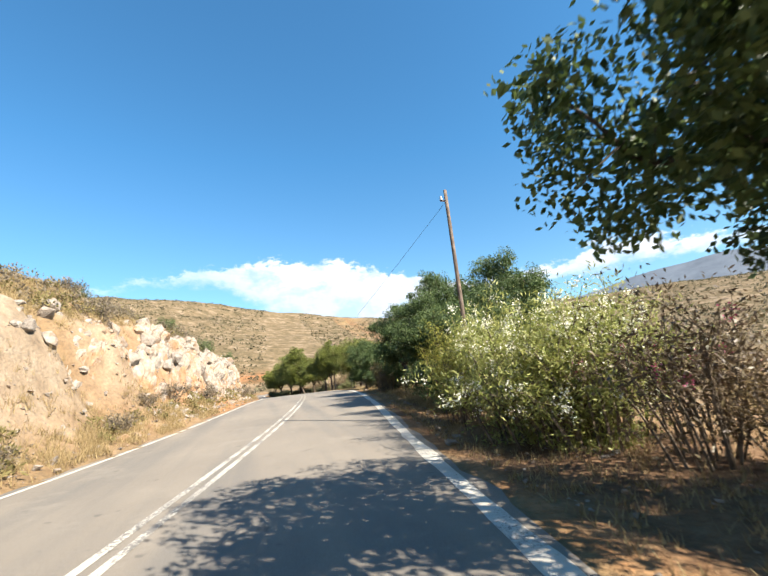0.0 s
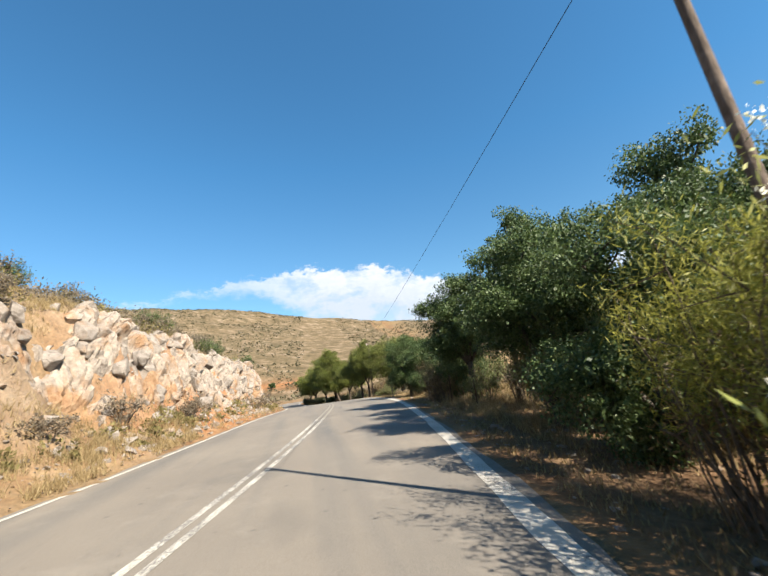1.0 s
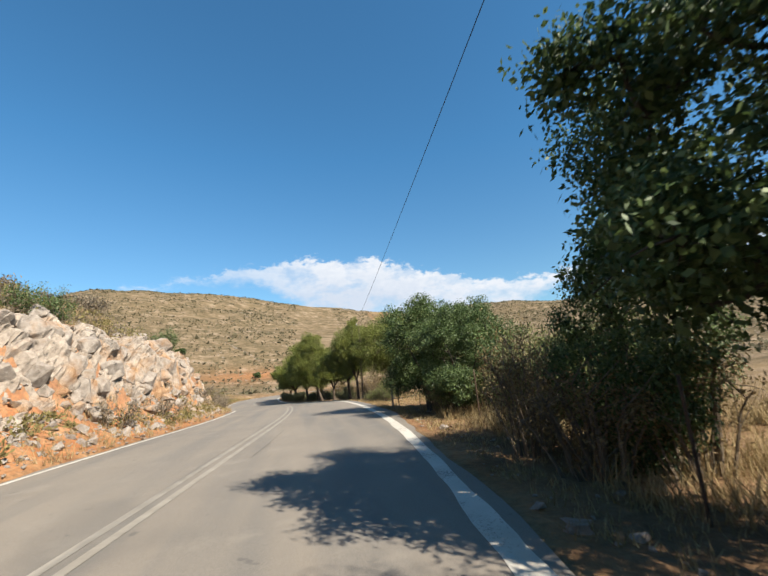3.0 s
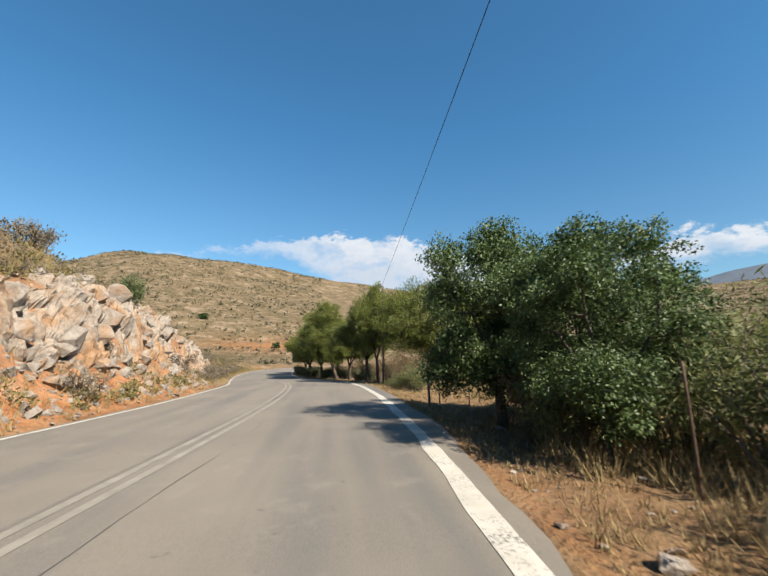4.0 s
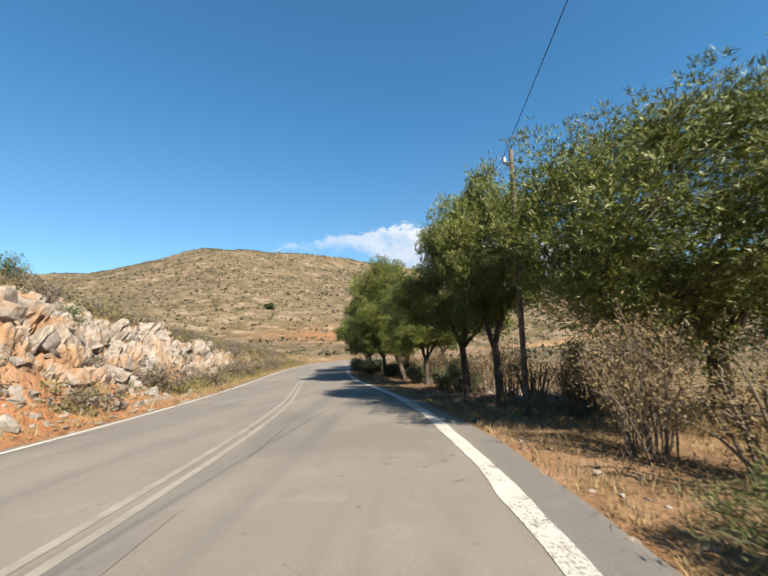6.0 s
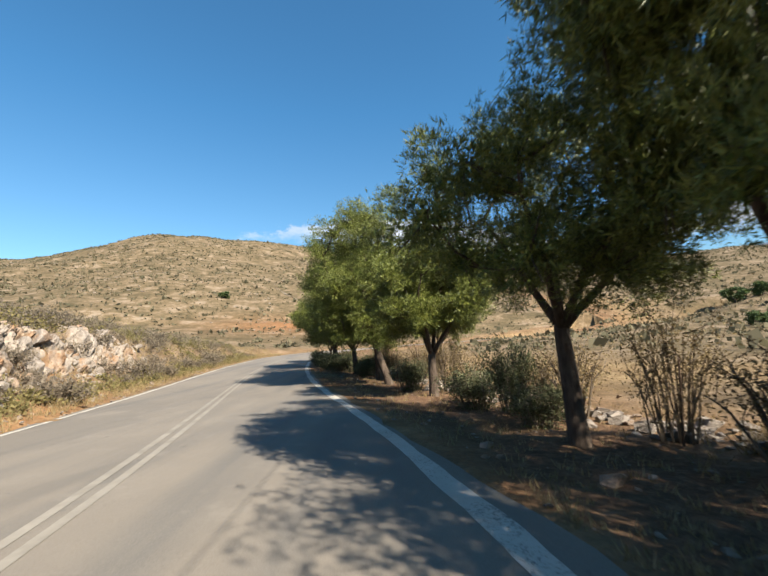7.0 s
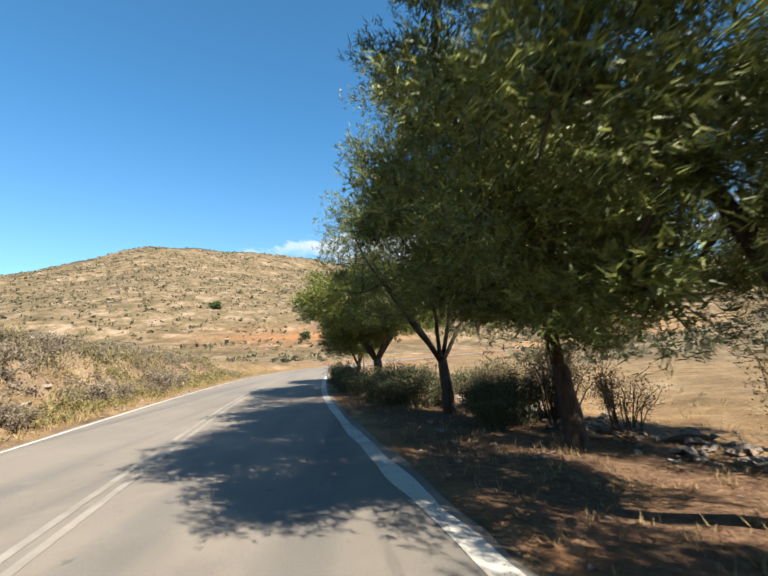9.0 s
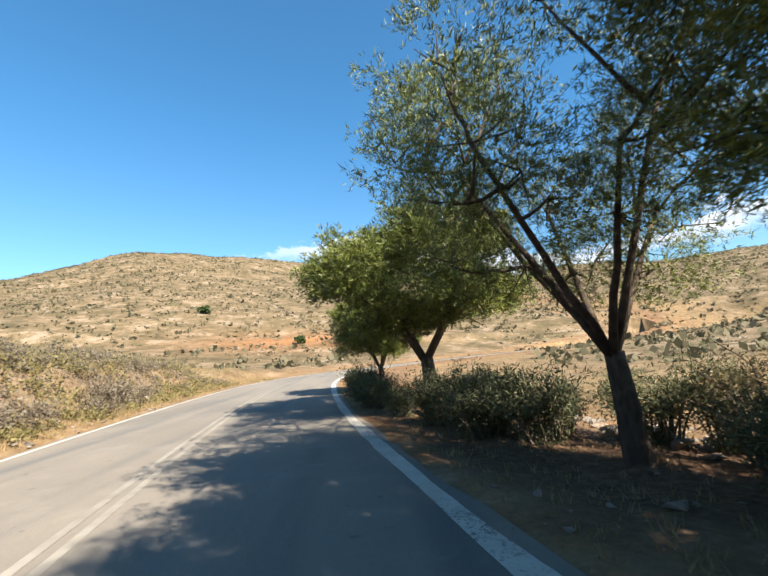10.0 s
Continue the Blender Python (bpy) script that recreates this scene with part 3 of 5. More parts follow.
def lobes(r, n, rx, ry, z0, z1, size):
    """Centres and radii of the lumps that fill a domed crown."""
    out = []
    mid, half = z0 + 0.42 * (z1 - z0), 0.58 * (z1 - z0)
    while len(out) < n:
        d = r.normal(0, 1, 3)
        d /= np.linalg.norm(d)
        q = r.uniform(0.35, 1.0) ** 0.6 * 0.86
        c = np.array([d[0] * q * rx, d[1] * q * ry, mid + d[2] * q * half * (1.0 if d[2] > 0 else 0.85)])
        rad = r.uniform(*size)
        if all(np.linalg.norm((c - o) / (1, 1, 0.7)) > 0.55 * rad for o, _ in out):
            out.append((c, rad))
    return out


def sprays(lumps, per, r, flat=0.75, shell=0.55):
    """Points on the outer part of the lumps, and the way out of each lump."""
    P, O = [], []
    for c, rad in lumps:
        d = r.normal(0, 1, (per, 3))
        d /= np.linalg.norm(d, axis=1, keepdims=True)
        lump = 1 + 0.28 * np.sin(d[:, :1] * 5 + c[0] * 7) * np.sin(d[:, 1:2] * 5 + c[1] * 9) + 0.12 * np.clip(r.normal(0, 1, (per, 1)), -2, 1.1)
        q = rad * lump * (shell + (1 - shell) * r.uniform(0, 1, (per, 1)) ** 0.6)
        P.append(c + d * q * np.array([1, 1, flat]))
        O.append(d)
    return np.concatenate(P), np.concatenate(O)


def clumps(lumps, total, r, flat=0.75, count=13, size=(0.26, 0.44)):
    """Points in small bunches that sit on the outer side of each lump, with gaps between them."""
    P, O = [], []
    weight = sum(rad ** 2 for _, rad in lumps)
    for c, rad in lumps:
        per = max(8, int(total * rad ** 2 / weight / count))
        for _ in range(count):
            d = r.normal(0, 1, 3) + (0, 0, 0.35)
            d /= np.linalg.norm(d)
            mid = c + d * rad * r.uniform(0.55, 1.0) * np.array([1, 1, flat])
            g = r.normal(0, 1, (per, 3))
            g /= np.linalg.norm(g, axis=1, keepdims=True)
            q = rad * r.uniform(*size) * r.uniform(0, 1, (per, 1)) ** 0.45
            P.append(mid + g * q * np.array([1, 1, 0.8]))
            O.append(g * 0.7 + d)
    P, O = np.concatenate(P), np.concatenate(O)
    return P, O / np.linalg.norm(O, axis=1, keepdims=True)


def needles(tips, out, per, length, width, r):
    """Fans of fine needles that spread from the twig tips."""
    n = len(tips)
    d = np.repeat(out + np.array([0, 0, 0.45]), per, 0) + r.normal(0, 0.85, (n * per, 3))
    d /= np.linalg.norm(d, axis=1, keepdims=True)
    s = np.cross(d, r.normal(0, 1, d.shape))
    s /= np.linalg.norm(s, axis=1, keepdims=True) + 1e-9
    c = np.repeat(tips, per, 0) + r.normal(0, 0.02, d.shape)
    L = length * r.uniform(0.6, 1.25, (n * per, 1))
    return np.stack([c - s * width * 0.5, c + s * width * 0.5, c + d * L], 1)


def make_tree(name, seed, height, rx, ry, trunk_h, trunk_r, kind, lean=(0, 0), lumps=26, forks=4, tips=14000, lift=0.0, spread=0.0, leafage=28000, blade=0.068, dense=True, fine=False, skirt=0.0, heart=0.38):
    """A tree at the origin: trunk with its limbs, and a crown."""
    r = np.random.default_rng(seed)
    root = new(name)
    root.empty_display_size = 0.3
    pine = kind == "pine"
    bark = BARK if pine else BARK_GREY
    top = np.array([lean[0], lean[1], trunk_h])
    limbs = []
    low = trunk_h + lift + (0.0 if pine else -0.12) * (height - trunk_h)
    crown = lobes(r, lumps, rx, ry, low, height, (0.24 * rx, 0.36 * rx))
    crown = [(c + np.array([lean[0] + spread * np.clip((c[2] - low) / 2.5, 0, 1), lean[1], 0]), rad) for c, rad in crown]
    # an overhanging side is clear of the ground by the skirt's slope
    crown = [(np.array([c[0], c[1], max(c[2], low + skirt * max(0.0, -c[0] + rad) + (0.3 if skirt else 0))]), rad) for c, rad in crown]
    limbs.append(tube(wobbly((0, 0, -0.25), top, 7, 0.03, r), np.linspace(trunk_r * 1.3, trunk_r * 0.85, 7) * np.array([1.25, 1.02, 0.97, 1, 1, 1, 1]), 9))
    forks = forks if pine else 5
    stems = []
    far = sorted(crown, key=lambda o: np.arctan2(o[0][1] - lean[1], o[0][0] - lean[0]))
    for k in range(forks):
        group = far[k * len(far) // forks:(k + 1) * len(far) // forks]
        goal = np.mean([o[0] for o in group], 0)
        p = wobbly(top - (0, 0, 0.08), top + (goal - top) * 0.95, 7, 0.06, r)
        limbs.append(tube(p, np.linspace(trunk_r * (0.74 if forks == 2 else 0.6 if forks < 6 else 0.42), trunk_r * 0.2, 7), 6))
        stems.append(p)
    allp = np.concatenate([p[2:] for p in stems])
    for c, rad in sorted(crown, key=lambda o: np.linalg.norm(o[0] - top)):
        rise = np.linalg.norm((allp - c) * (1, 1, 0.7), axis=1) + 0.6 * np.clip(allp[:, 2] - c[2], 0, 9)
        s = allp[np.argmin(rise)]
        p = wobbly(s, c, 5, 0.07, r, -0.06)
        limbs.append(tube(p, np.linspace(trunk_r * 0.22, 0.012, 5), 5))
        allp = np.concatenate([allp, p[1:4]])
        for _ in range(3 if pine else 2):
            e = c + np.clip(r.normal(0, 1, 3), -1.1, 1.1) * rad * 0.45
            limbs.append(tube(wobbly(c, e, 4, 0.03, r), np.linspace(0.014, 0.005, 4), 4))
    v, f = join_tubes(limbs)
    put_mesh("trunk", mesh_from("trunk", v, f, bark, True), root)
    if pine:
        P, O = clumps(crown, tips, r, 0.7)
        q = needles(P, O, 7, 0.085, 0.0125, r) if fine else needles(P, O, 6, 0.105, 0.0165, r)
        # the shaded heart of each lump
        C, D = sprays([(c, rad * 0.62) for c, rad in crown], int(heart * tips / lumps), r, 0.6, 0.0)
        inner = needles(C, D, 5, 0.115, 0.028, r)
        mat = LEAF_PINE
    else:
        P, O = clumps(crown, leafage, r, 0.8, 12, (0.28, 0.5))
        q = leaves(P, blade, blade * 0.6, r, up=-0.1, droop=0.15, outward=O * 0.5)
        C, D = sprays([(c, rad * 0.7) for c, rad in crown], int(leafage * (0.28 if dense else 0.02) / lumps), r, 0.8, 0.0)
        inner = leaves(C, blade * 1.5, blade * 0.95, r, up=-0.1, droop=0.15)
        mat = LEAF_CAROB
    q = np.concatenate([q, inner])
    put_mesh("crown", quads_mesh("crown", q, mat), root)
    return root


def make_shrub(name, seed, height, radius, leaf, n=2600, length=0.09, width=0.028, stems=14, flower=None, bare=0.25, up=0.8, blooms=90, thick=1.0):
    """A many-stemmed shrub at the origin."""
    r = np.random.default_rng(seed)
    root = new(name)
    root.empty_display_size = 0.2
    tubes, tips = [], []
    for k in range(stems):
        a = r.uniform(0, 2 * np.pi)
        q = r.uniform(0.35, 1.0)
        end = np.array([np.cos(a) * radius * q, np.sin(a) * radius * q, height * (1.05 - 0.45 * q * q) * r.uniform(0.75, 1.0)])
        p = wobbly((np.cos(a + 0.4) * 0.42 * q * radius, np.sin(a + 0.4) * 0.42 * q * radius, -0.08), end, 6, 0.05, r, 0.12 * height)
        tubes.append(tube(p, np.linspace(0.018, 0.006, 6) * (0.6 + 0.4 * height) * thick, 4))
        tips.append(p)
        for _ in range(3):
            i = r.integers(2, 6)
            e = p[i] + np.clip(r.normal(0, 1, 3), -1.3, 1.3) * radius * 0.3 + (0, 0, 0.1 * height)
            b = wobbly(p[i], e, 4, 0.03, r)
            tubes.append(tube(b, np.linspace(0.009, 0.004, 4), 3))
            tips.append(b)
    v, f = join_tubes(tubes)
    tagged(put_mesh("branchwork", mesh_from("branchwork", v, f, TWIG), root), kind="stuff")
    T = np.concatenate([p[int(len(p) * bare):] for p in tips])
    c = T[r.integers(0, len(T), n)] + np.clip(r.normal(0, 1, (n, 3)), -1.5, 1.5) * radius * np.array([0.14, 0.14, 0.11])
    c[:, 2] = np.maximum(c[:, 2], 0.04)
    put_mesh("foliage", quads_mesh("foliage", leaves(c, length, width, r, up=up), leaf), root)
    if flower is not None:
        k = blooms * 15
        ends = np.array([p[-1] for p in tips])
        g = ends[r.integers(0, len(ends), blooms)] + r.normal(0, radius * 0.06, (blooms, 3)) + (0, 0, 0.03)
        fc = g[r.integers(0, blooms, k)] + r.normal(0, 0.05, (k, 3))
        put_mesh("blossom", quads_mesh("blossom", leaves(fc, 0.042, 0.036, r, up=0.6), flower), root, "clusters of small open flowers")
    return root


def place(x, y, turn, s, sz, dz=0.0):
    return pose(x, y, ground_z(x, y) + dz, 0, 0, turn) @ Matrix.Diagonal((s, s, sz, 1))


def plant(proto, used, spots):
    """Sets the prototype at the first spot and copies of it at the others."""
    for x, y, turn, s, sz in spots:
        m = place(x, y, turn, s, sz)
        if proto.name in used:
            copy_thing(proto, m)
        else:
            used.add(proto.name)
            later.append((proto, m))


later = []
used = set()

# broad evergreen trees by the road
TREE_A = tagged(make_tree("carob_tree", 11, 5.0, 2.0, 2.0, 1.45, 0.12, "carob", (0.1, 0.1), 46, leafage=40000, blade=0.064, lift=0.45), "dark green evergreen tree with small leathery leaves", "tree", "roadside trees")
TREE_F = tagged(make_tree("carob_tree", 18, 4.8, 2.1, 2.1, 0.95, 0.11, "carob", (0.05, 0.1), 48, leafage=48000, blade=0.06), "dense glossy evergreen tree in a dark clump", "tree", "roadside trees")
TREE_S = tagged(make_tree("carob_tree", 16, 5.7, 1.7, 1.7, 2.5, 0.09, "carob", (0.15, 0.0), 20, leafage=15000, blade=0.07, dense=False), "slender open evergreen tree with sky through its twigs", "tree", "roadside trees")
TREE_B = tagged(make_tree("carob_tree", 12, 4.3, 2.1, 2.1, 0.55, 0.12, "carob", (-0.1, 0.1), 42, leafage=36000, blade=0.064), "dense dark evergreen tree with foliage to the ground", "tree", "roadside trees")
TREE_C = tagged(make_tree("carob_tree", 15, 5.6, 2.55, 1.75, 2.3, 0.15, "carob", (-1.9, 0.1), 30, leafage=19000, blade=0.085, lift=-0.6, skirt=0.38), "spreading evergreen tree reaching over the road", "tree", "roadside trees")
# umbrella-like pines
PINE_A = tagged(make_tree("pine_tree", 21, 6.0, 2.7, 2.7, 1.75, 0.125, "pine", (-0.1, 0.05), 46, 5, 18000, lift=0.3, fine=True, heart=0.32), "young pine with forked brown trunk on the verge", "tree", "roadside pines")
PINE_B = tagged(make_tree("pine_tree", 22, 5.2, 2.3, 2.4, 1.25, 0.13, "pine", (0.0, 0.1), 46, 4, 17000, lift=0.5), "bushy green pine on the road verge", "tree", "roadside pines")
PINE_C = tagged(make_tree("pine_tree", 24, 8.1, 2.75, 2.7, 1.7, 0.15, "pine", (-0.6, 0.1), 80, 2, 33000, lift=-0.25, spread=-0.45, fine=True), "tall full pine with a trunk that leans to the road", "tree", "roadside pines")
PINE_E = tagged(make_tree("pine_tree", 29, 8.2, 3.0, 2.1, 1.4, 0.16, "pine", (-0.1, 0.2), 80, 2, 34000, lift=-0.1, spread=-0.8, fine=True, skirt=0.42, heart=0.5), "tall dark pine forked low, its crown over the road", "tree", "roadside pines")
PINE_G = tagged(make_tree("pine_tree", 31, 6.7, 3.2, 3.0, 1.4, 0.15, "pine", (-0.15, 0.0), 44, 7, 15000, lift=0.7, spread=-0.5, fine=True, skirt=0.15, heart=0.06), "open pine with bare forked limbs under its crown", "tree", "roadside pines")
PINE_D = tagged(make_tree("pine_tree", 27, 6.5, 3.45, 3.3, 1.35, 0.16, "pine", (-0.1, 0.05), 78, 3, 28000), "broad domed pine with a short brown trunk", "tree", "roadside pines")

plant(TREE_C, used, [(5.7, 1.6, 0, 1.0, 1.0)])
plant(TREE_A, used, [(6.5, 15.9, 130, 0.92, 0.88), (7.5, 23.2, 200, 1.02, 1.06), (8.8, 13.7, 140, 0.9, 1.14), (8.2, 17.8, 60, 0.92, 1.25)])
plant(TREE_S, used, [(8.5, 21.5, 0, 1.0, 1.15), (9.4, 19.8, 250, 0.9, 1.0)])
plant(TREE_F, used, [(7.9, 35.7, 0, 0.9, 0.92), (9.5, 35.5, 210, 0.95, 0.84), (9.5, 37.4, 100, 0.65, 0.85), (8.1, 32.8, 300, 0.74, 0.72)])
# the copies at y -1.3 and 0.0 are unseen, added to shade the near verge
plant(TREE_B, used, [(5.6, 12.1, 220, 0.78, 0.82), (6.9, -1.3, 20, 1.1, 1.1), (6.3, 0.0, 150, 0.8, 0.85), (7.6, 12.6, 50, 0.75, 0.95), (8.0, 25.6, 280, 0.6, 0.85), (9.6, 37.6, 30, 0.55, 0.6)])
SLOPE_TREE = tagged(make_tree("olive_tree", 19, 4.0, 2.0, 2.0, 0.5, 0.12, "carob", (0, 0.1), 22, leafage=3600, blade=0.24), "rounded dark olive tree alone on the dry slope", "tree", "slope trees")
plant(SLOPE_TREE, used, [(-46.1, 201.0, 30, 1.15, 0.8), (-12.6, 164.5, 10, 0.8, 0.62), (67.0, 116.7, 80, 0.75, 0.75), (70.5, 117.0, 20, 0.7, 0.7), (68.5, 111.5, 140, 0.8, 0.8), (73.0, 111.0, 200, 0.8, 0.72), (74.0, 119.5, 60, 0.9, 0.9), (105.0, 161.0, 0, 1.6, 1.4), (110.0, 158.0, 120, 1.5, 1.2)])
plant(PINE_A, used, [(7.25, 58.2, 10, 0.98, 0.98), (7.7, 72.0, 130, 0.8, 0.92)])
plant(PINE_D, used, [(10.8, 51.7, 80, 1.1, 1.0)])
plant(PINE_B, used, [(6.2, 64.6, 0, 0.95, 0.98), (7.6, 55.0, 70, 0.8, 1.3), (1.9, 84.0, 60, 1.5, 1.18), (0.9, 91.0, 160, 1.0, 0.9)])
plant(PINE_C, used, [(5.2, 69.7, 0, 1.0, 1.0)])
plant(PINE_E, used, [(4.85, 74.0, 0, 1.0, 1.0)])
plant(PINE_G, used, [(3.55, 78.3, 0, 1.0, 1.0)])

# shrubs
OLEANDER = tagged(make_shrub("oleander", 31, 2.5, 1.5, LEAF_OLEANDER, 13000, 0.12, 0.026, 30, FLOWER, bare=0.05, blooms=150), "flowering oleander bush with cream white blossom", "bush", "verge shrubs")
OLEANDER_S = tagged(make_shrub("oleander", 32, 1.3, 0.75, LEAF_OLEANDER_MID, 4200, 0.11, 0.020, 22, bare=0.05, up=0.5), "small green oleander bush on dry earth", "bush", "verge shrubs")
DRY_SHRUB = tagged(make_shrub("dry_shrub", 33, 1.5, 0.8, LEAF_DRY, 3000, 0.06, 0.022, 22, bare=0.2), "half-bare brown shrub with thin twigs", "bush", "verge shrubs")
RED_SHRUB = tagged(make_shrub("dark_shrub", 34, 1.9, 1.3, LEAF_RED, 3000, 0.11, 0.032, 18, PINK_FLOWER, bare=0.3, blooms=9), "purple-brown oleander shrub with a few pink flowers", "bush", "verge shrubs")
GREEN_SHRUB = tagged(make_shrub("green_shrub", 35, 1.4, 0.85, LEAF_OLEANDER_SHADED, 4600, 0.12, 0.026, 24, bare=0.15), "low dark oleander shrub under the pines", "bush", "verge shrubs")
BROOM = tagged(make_shrub("broom_bush", 36, 2.2, 0.9, LEAF_BROOM, 9000, 0.10, 0.011, 24, bare=0.35, thick=0.4), "feathery yellow-green bush near the pole", "bush", "verge shrubs")
SCRUB = tagged(make_shrub("scrub_bush", 37, 0.6, 0.55, LEAF_SCRUB, 620, 0.085, 0.030, 7, up=0.5), "low grey-brown thorny cushion shrub", "bush", "bank scrub")
BANK_BUSH = tagged(make_shrub("bank_bush", 38, 1.1, 0.75, LEAF_CAROB, 2600, 0.07, 0.035, 14), "dark green bush rooted among the rocks", "bush", "bank scrub")

plant(OLEANDER, used, [(4.45, 7.0, 0, 1.0, 0.9), (5.8, 6.5, 120, 1.0, 0.96), (4.7, 5.6, 40, 0.85, 0.78), (5.3, 8.7, 200, 0.85, 0.95)])
plant(RED_SHRUB, used, [(4.9, 4.0, 0, 0.85, 0.92), (6.3, 5.0, 90, 0.9, 0.92)])
plant(BROOM, used, [(4.6, 10.25, 0, 1.0, 1.12), (5.5, 10.0, 140, 0.9, 1.0)])
plant(OLEANDER_S, used, [(8.1, 45.4, 0, 0.8, 0.7), (7.5, 46.4, 130, 0.6, 0.5), (9.2, 31.2, 50, 1.2, 1.3), (9.9, 30.0, 150, 1.3, 1.45), (9.0, 32.8, 220, 1.1, 1.2), (10.6, 32.0, 300, 1.4, 1.5), (8.7, 29.0, 20, 1.0, 1.2), (11.2, 34.0, 80, 1.4, 1.5), (8.2, 46.2, 90, 0.8, 0.8), (10.8, 29.4, 10, 1.4, 1.5), (9.6, 28.0, 100, 1.2, 1.3), (6.5, 14.9, 30, 1.0, 1.5), (6.9, 16.2, 140, 1.1, 1.6), (8.4, 19.6, 250, 0.9, 1.0), (7.4, 21.9, 80, 0.85, 0.95), (7.4, 27.6, 10, 0.9, 1.1), (6.2, 13.2, 110, 0.8, 1.3), (7.9, 33.2, 80, 0.8, 0.9), (8.2, 26.6, 200, 1.1, 1.4), (8.6, 34.4, 40, 0.7, 0.8)])
dry = [(7.9, 34.3), (8.6, 34.4), (7.0, 25.6), (6.9, 26.9), (7.6, 28.4), (5.5, 76.5), (8.0, 25.2), (8.9, 48.2), (8.2, 49.4), (8.8, 50.8), (8.9, 53.4), (9.5, 54.2), (8.9, 56.6), (8.6, 58.2), (8.2, 60.4), (7.9, 61.4), (7.0, 66.4), (7.6, 65.2), (7.2, 70.6), (6.5, 71.4), (6.0, 74.6), (5.6, 76.2), (5.0, 77.8), (7.6, 15.4), (4.9, 10.3), (5.4, 3.4), (4.6, 6.2), (6.2, 9.4), (6.6, 15.9), (8.2, 20.6)]
plant(DRY_SHRUB, used, [(x, y, 37 * i, 0.8 + 0.35 * ((i * 7) % 5) / 4, 0.75 + 0.4 * ((i * 3) % 5) / 4) for i, (x, y) in enumerate(dry)])
green = [(7.4, 60.0), (6.9, 62.6), (5.9, 68.0), (3.0, 79.9), (3.6, 80.6), (2.2, 80.8), (1.6, 82.2), (2.6, 82.6), (1.0, 84.0), (0.5, 86.0), (4.6, 79.4), (0.1, 88.2), (-0.1, 90.6), (0.2, 93.0)]
plant(GREEN_SHRUB, used, [(x, y, 53 * i, 0.8 + 0.35 * ((i * 3) % 4) / 3, 0.55 + 0.3 * ((i * 5) % 4) / 3) for i, (x, y) in enumerate(green)])
plant(GREEN_SHRUB, used, [(7.3, 61.1, 20, 0.7, 0.95), (4.1, 76.7, 70, 0.75, 0.66), (4.7, 76.1, 200, 0.8, 0.72), (2.5, 81.2, 310, 0.95, 0.82), (4.9, 78.4, 30, 0.7, 0.85), (3.9, 75.4, 110, 0.6, 0.5)])
bank = [(-4.9, 37.1, 1.0), (-5.4, 35.9, 0.9), (-7.3, 33.5, 1.0), (-4.4, 46.9, 1.15), (-5.3, 56.0, 0.8), (-6.4, 29.6, 0.8), (-9.6, 25.0, 0.9), (-6.6, 51.5, 0.8), (-8.6, 57.0, 0.9), (-6.2, 50.0, 0.9)]
plant(BANK_BUSH, used, [(x, y, 61 * i, s, s) for i, (x, y, s) in enumerate(bank)])
for proto, m in later:
    proto.matrix_basis = m


# ---- telephone poles and line ----
def make_pole(name, base, top, r0, r1, label):
    root = tagged(new(name), label, "telephone pole", "telephone poles")
    root.location = base
    p = np.linspace((0, 0, -0.3), np.subtract(top, base), 9)
    v, f = tube(p, np.linspace(r0, r1, 9), 12)
    put_mesh("shaft", mesh_from("shaft", v, f, POLE_WOOD, True), root)
    axis = np.subtract(top, base)
    bm = bmesh.new()
    bmesh.ops.create_cone(bm, cap_ends=True, segments=10, radius1=0.045, radius2=0.03, depth=0.12, matrix=Matrix.Translation(axis + np.array((-0.16, 0, -0.25))))
    part("insulator", bm, CERAMIC, root, "small white insulator")
    bm = bmesh.new()
    bmesh.ops.create_cube(bm, size=1, matrix=Matrix.Translation(axis + np.array((-0.08, 0, -0.33))) @ Matrix.Diagonal((0.22, 0.03, 0.03, 1)))
    part("bracket", bm, STEEL, root, "rusty steel bracket")
    return root


POLE_1 = ((4.8, 9.6), 6.35, (0.25, 0.45))
POLE_2 = ((7.7, 53.1), 5.95, (0.05, -0.3))
POLE_3 = ((1.1, 104.0), 6.5, (0.0, 0.0))
tops = []
for (x, y), h, (lx, ly) in (POLE_1, POLE_2, POLE_3):
    z = ground_z(x, y)
    tops.append((x + lx, y + ly, z + h))
    make_pole("telephone_pole", (x, y, z), (x + lx, y + ly, z + h), 0.066, 0.048, "weathered brown wooden telephone pole")


def make_cable(a, b, sag, radius=0.006):
    t = np.linspace(0, 1, 40)[:, None]
    p = np.asarray(a) + (np.asarray(b) - np.asarray(a)) * t
    p[:, 2] -= sag * 4 * t[:, 0] * (1 - t[:, 0])
    v, f = tube(p, np.full(40, radius), 6)
    tagged(put_mesh("telephone_cable", mesh_from("telephone_cable", v, f, RUBBER, True)), "thin black overhead telephone cable", "cable", "overhead cables")


make_cable((4.95, 9.95, 5.3), (7.55, 52.85, 5.55), 0.21)
make_cable((7.55, 52.85, 5.55), np.add(tops[2], (-0.16, 0, -0.2)), 0.2)


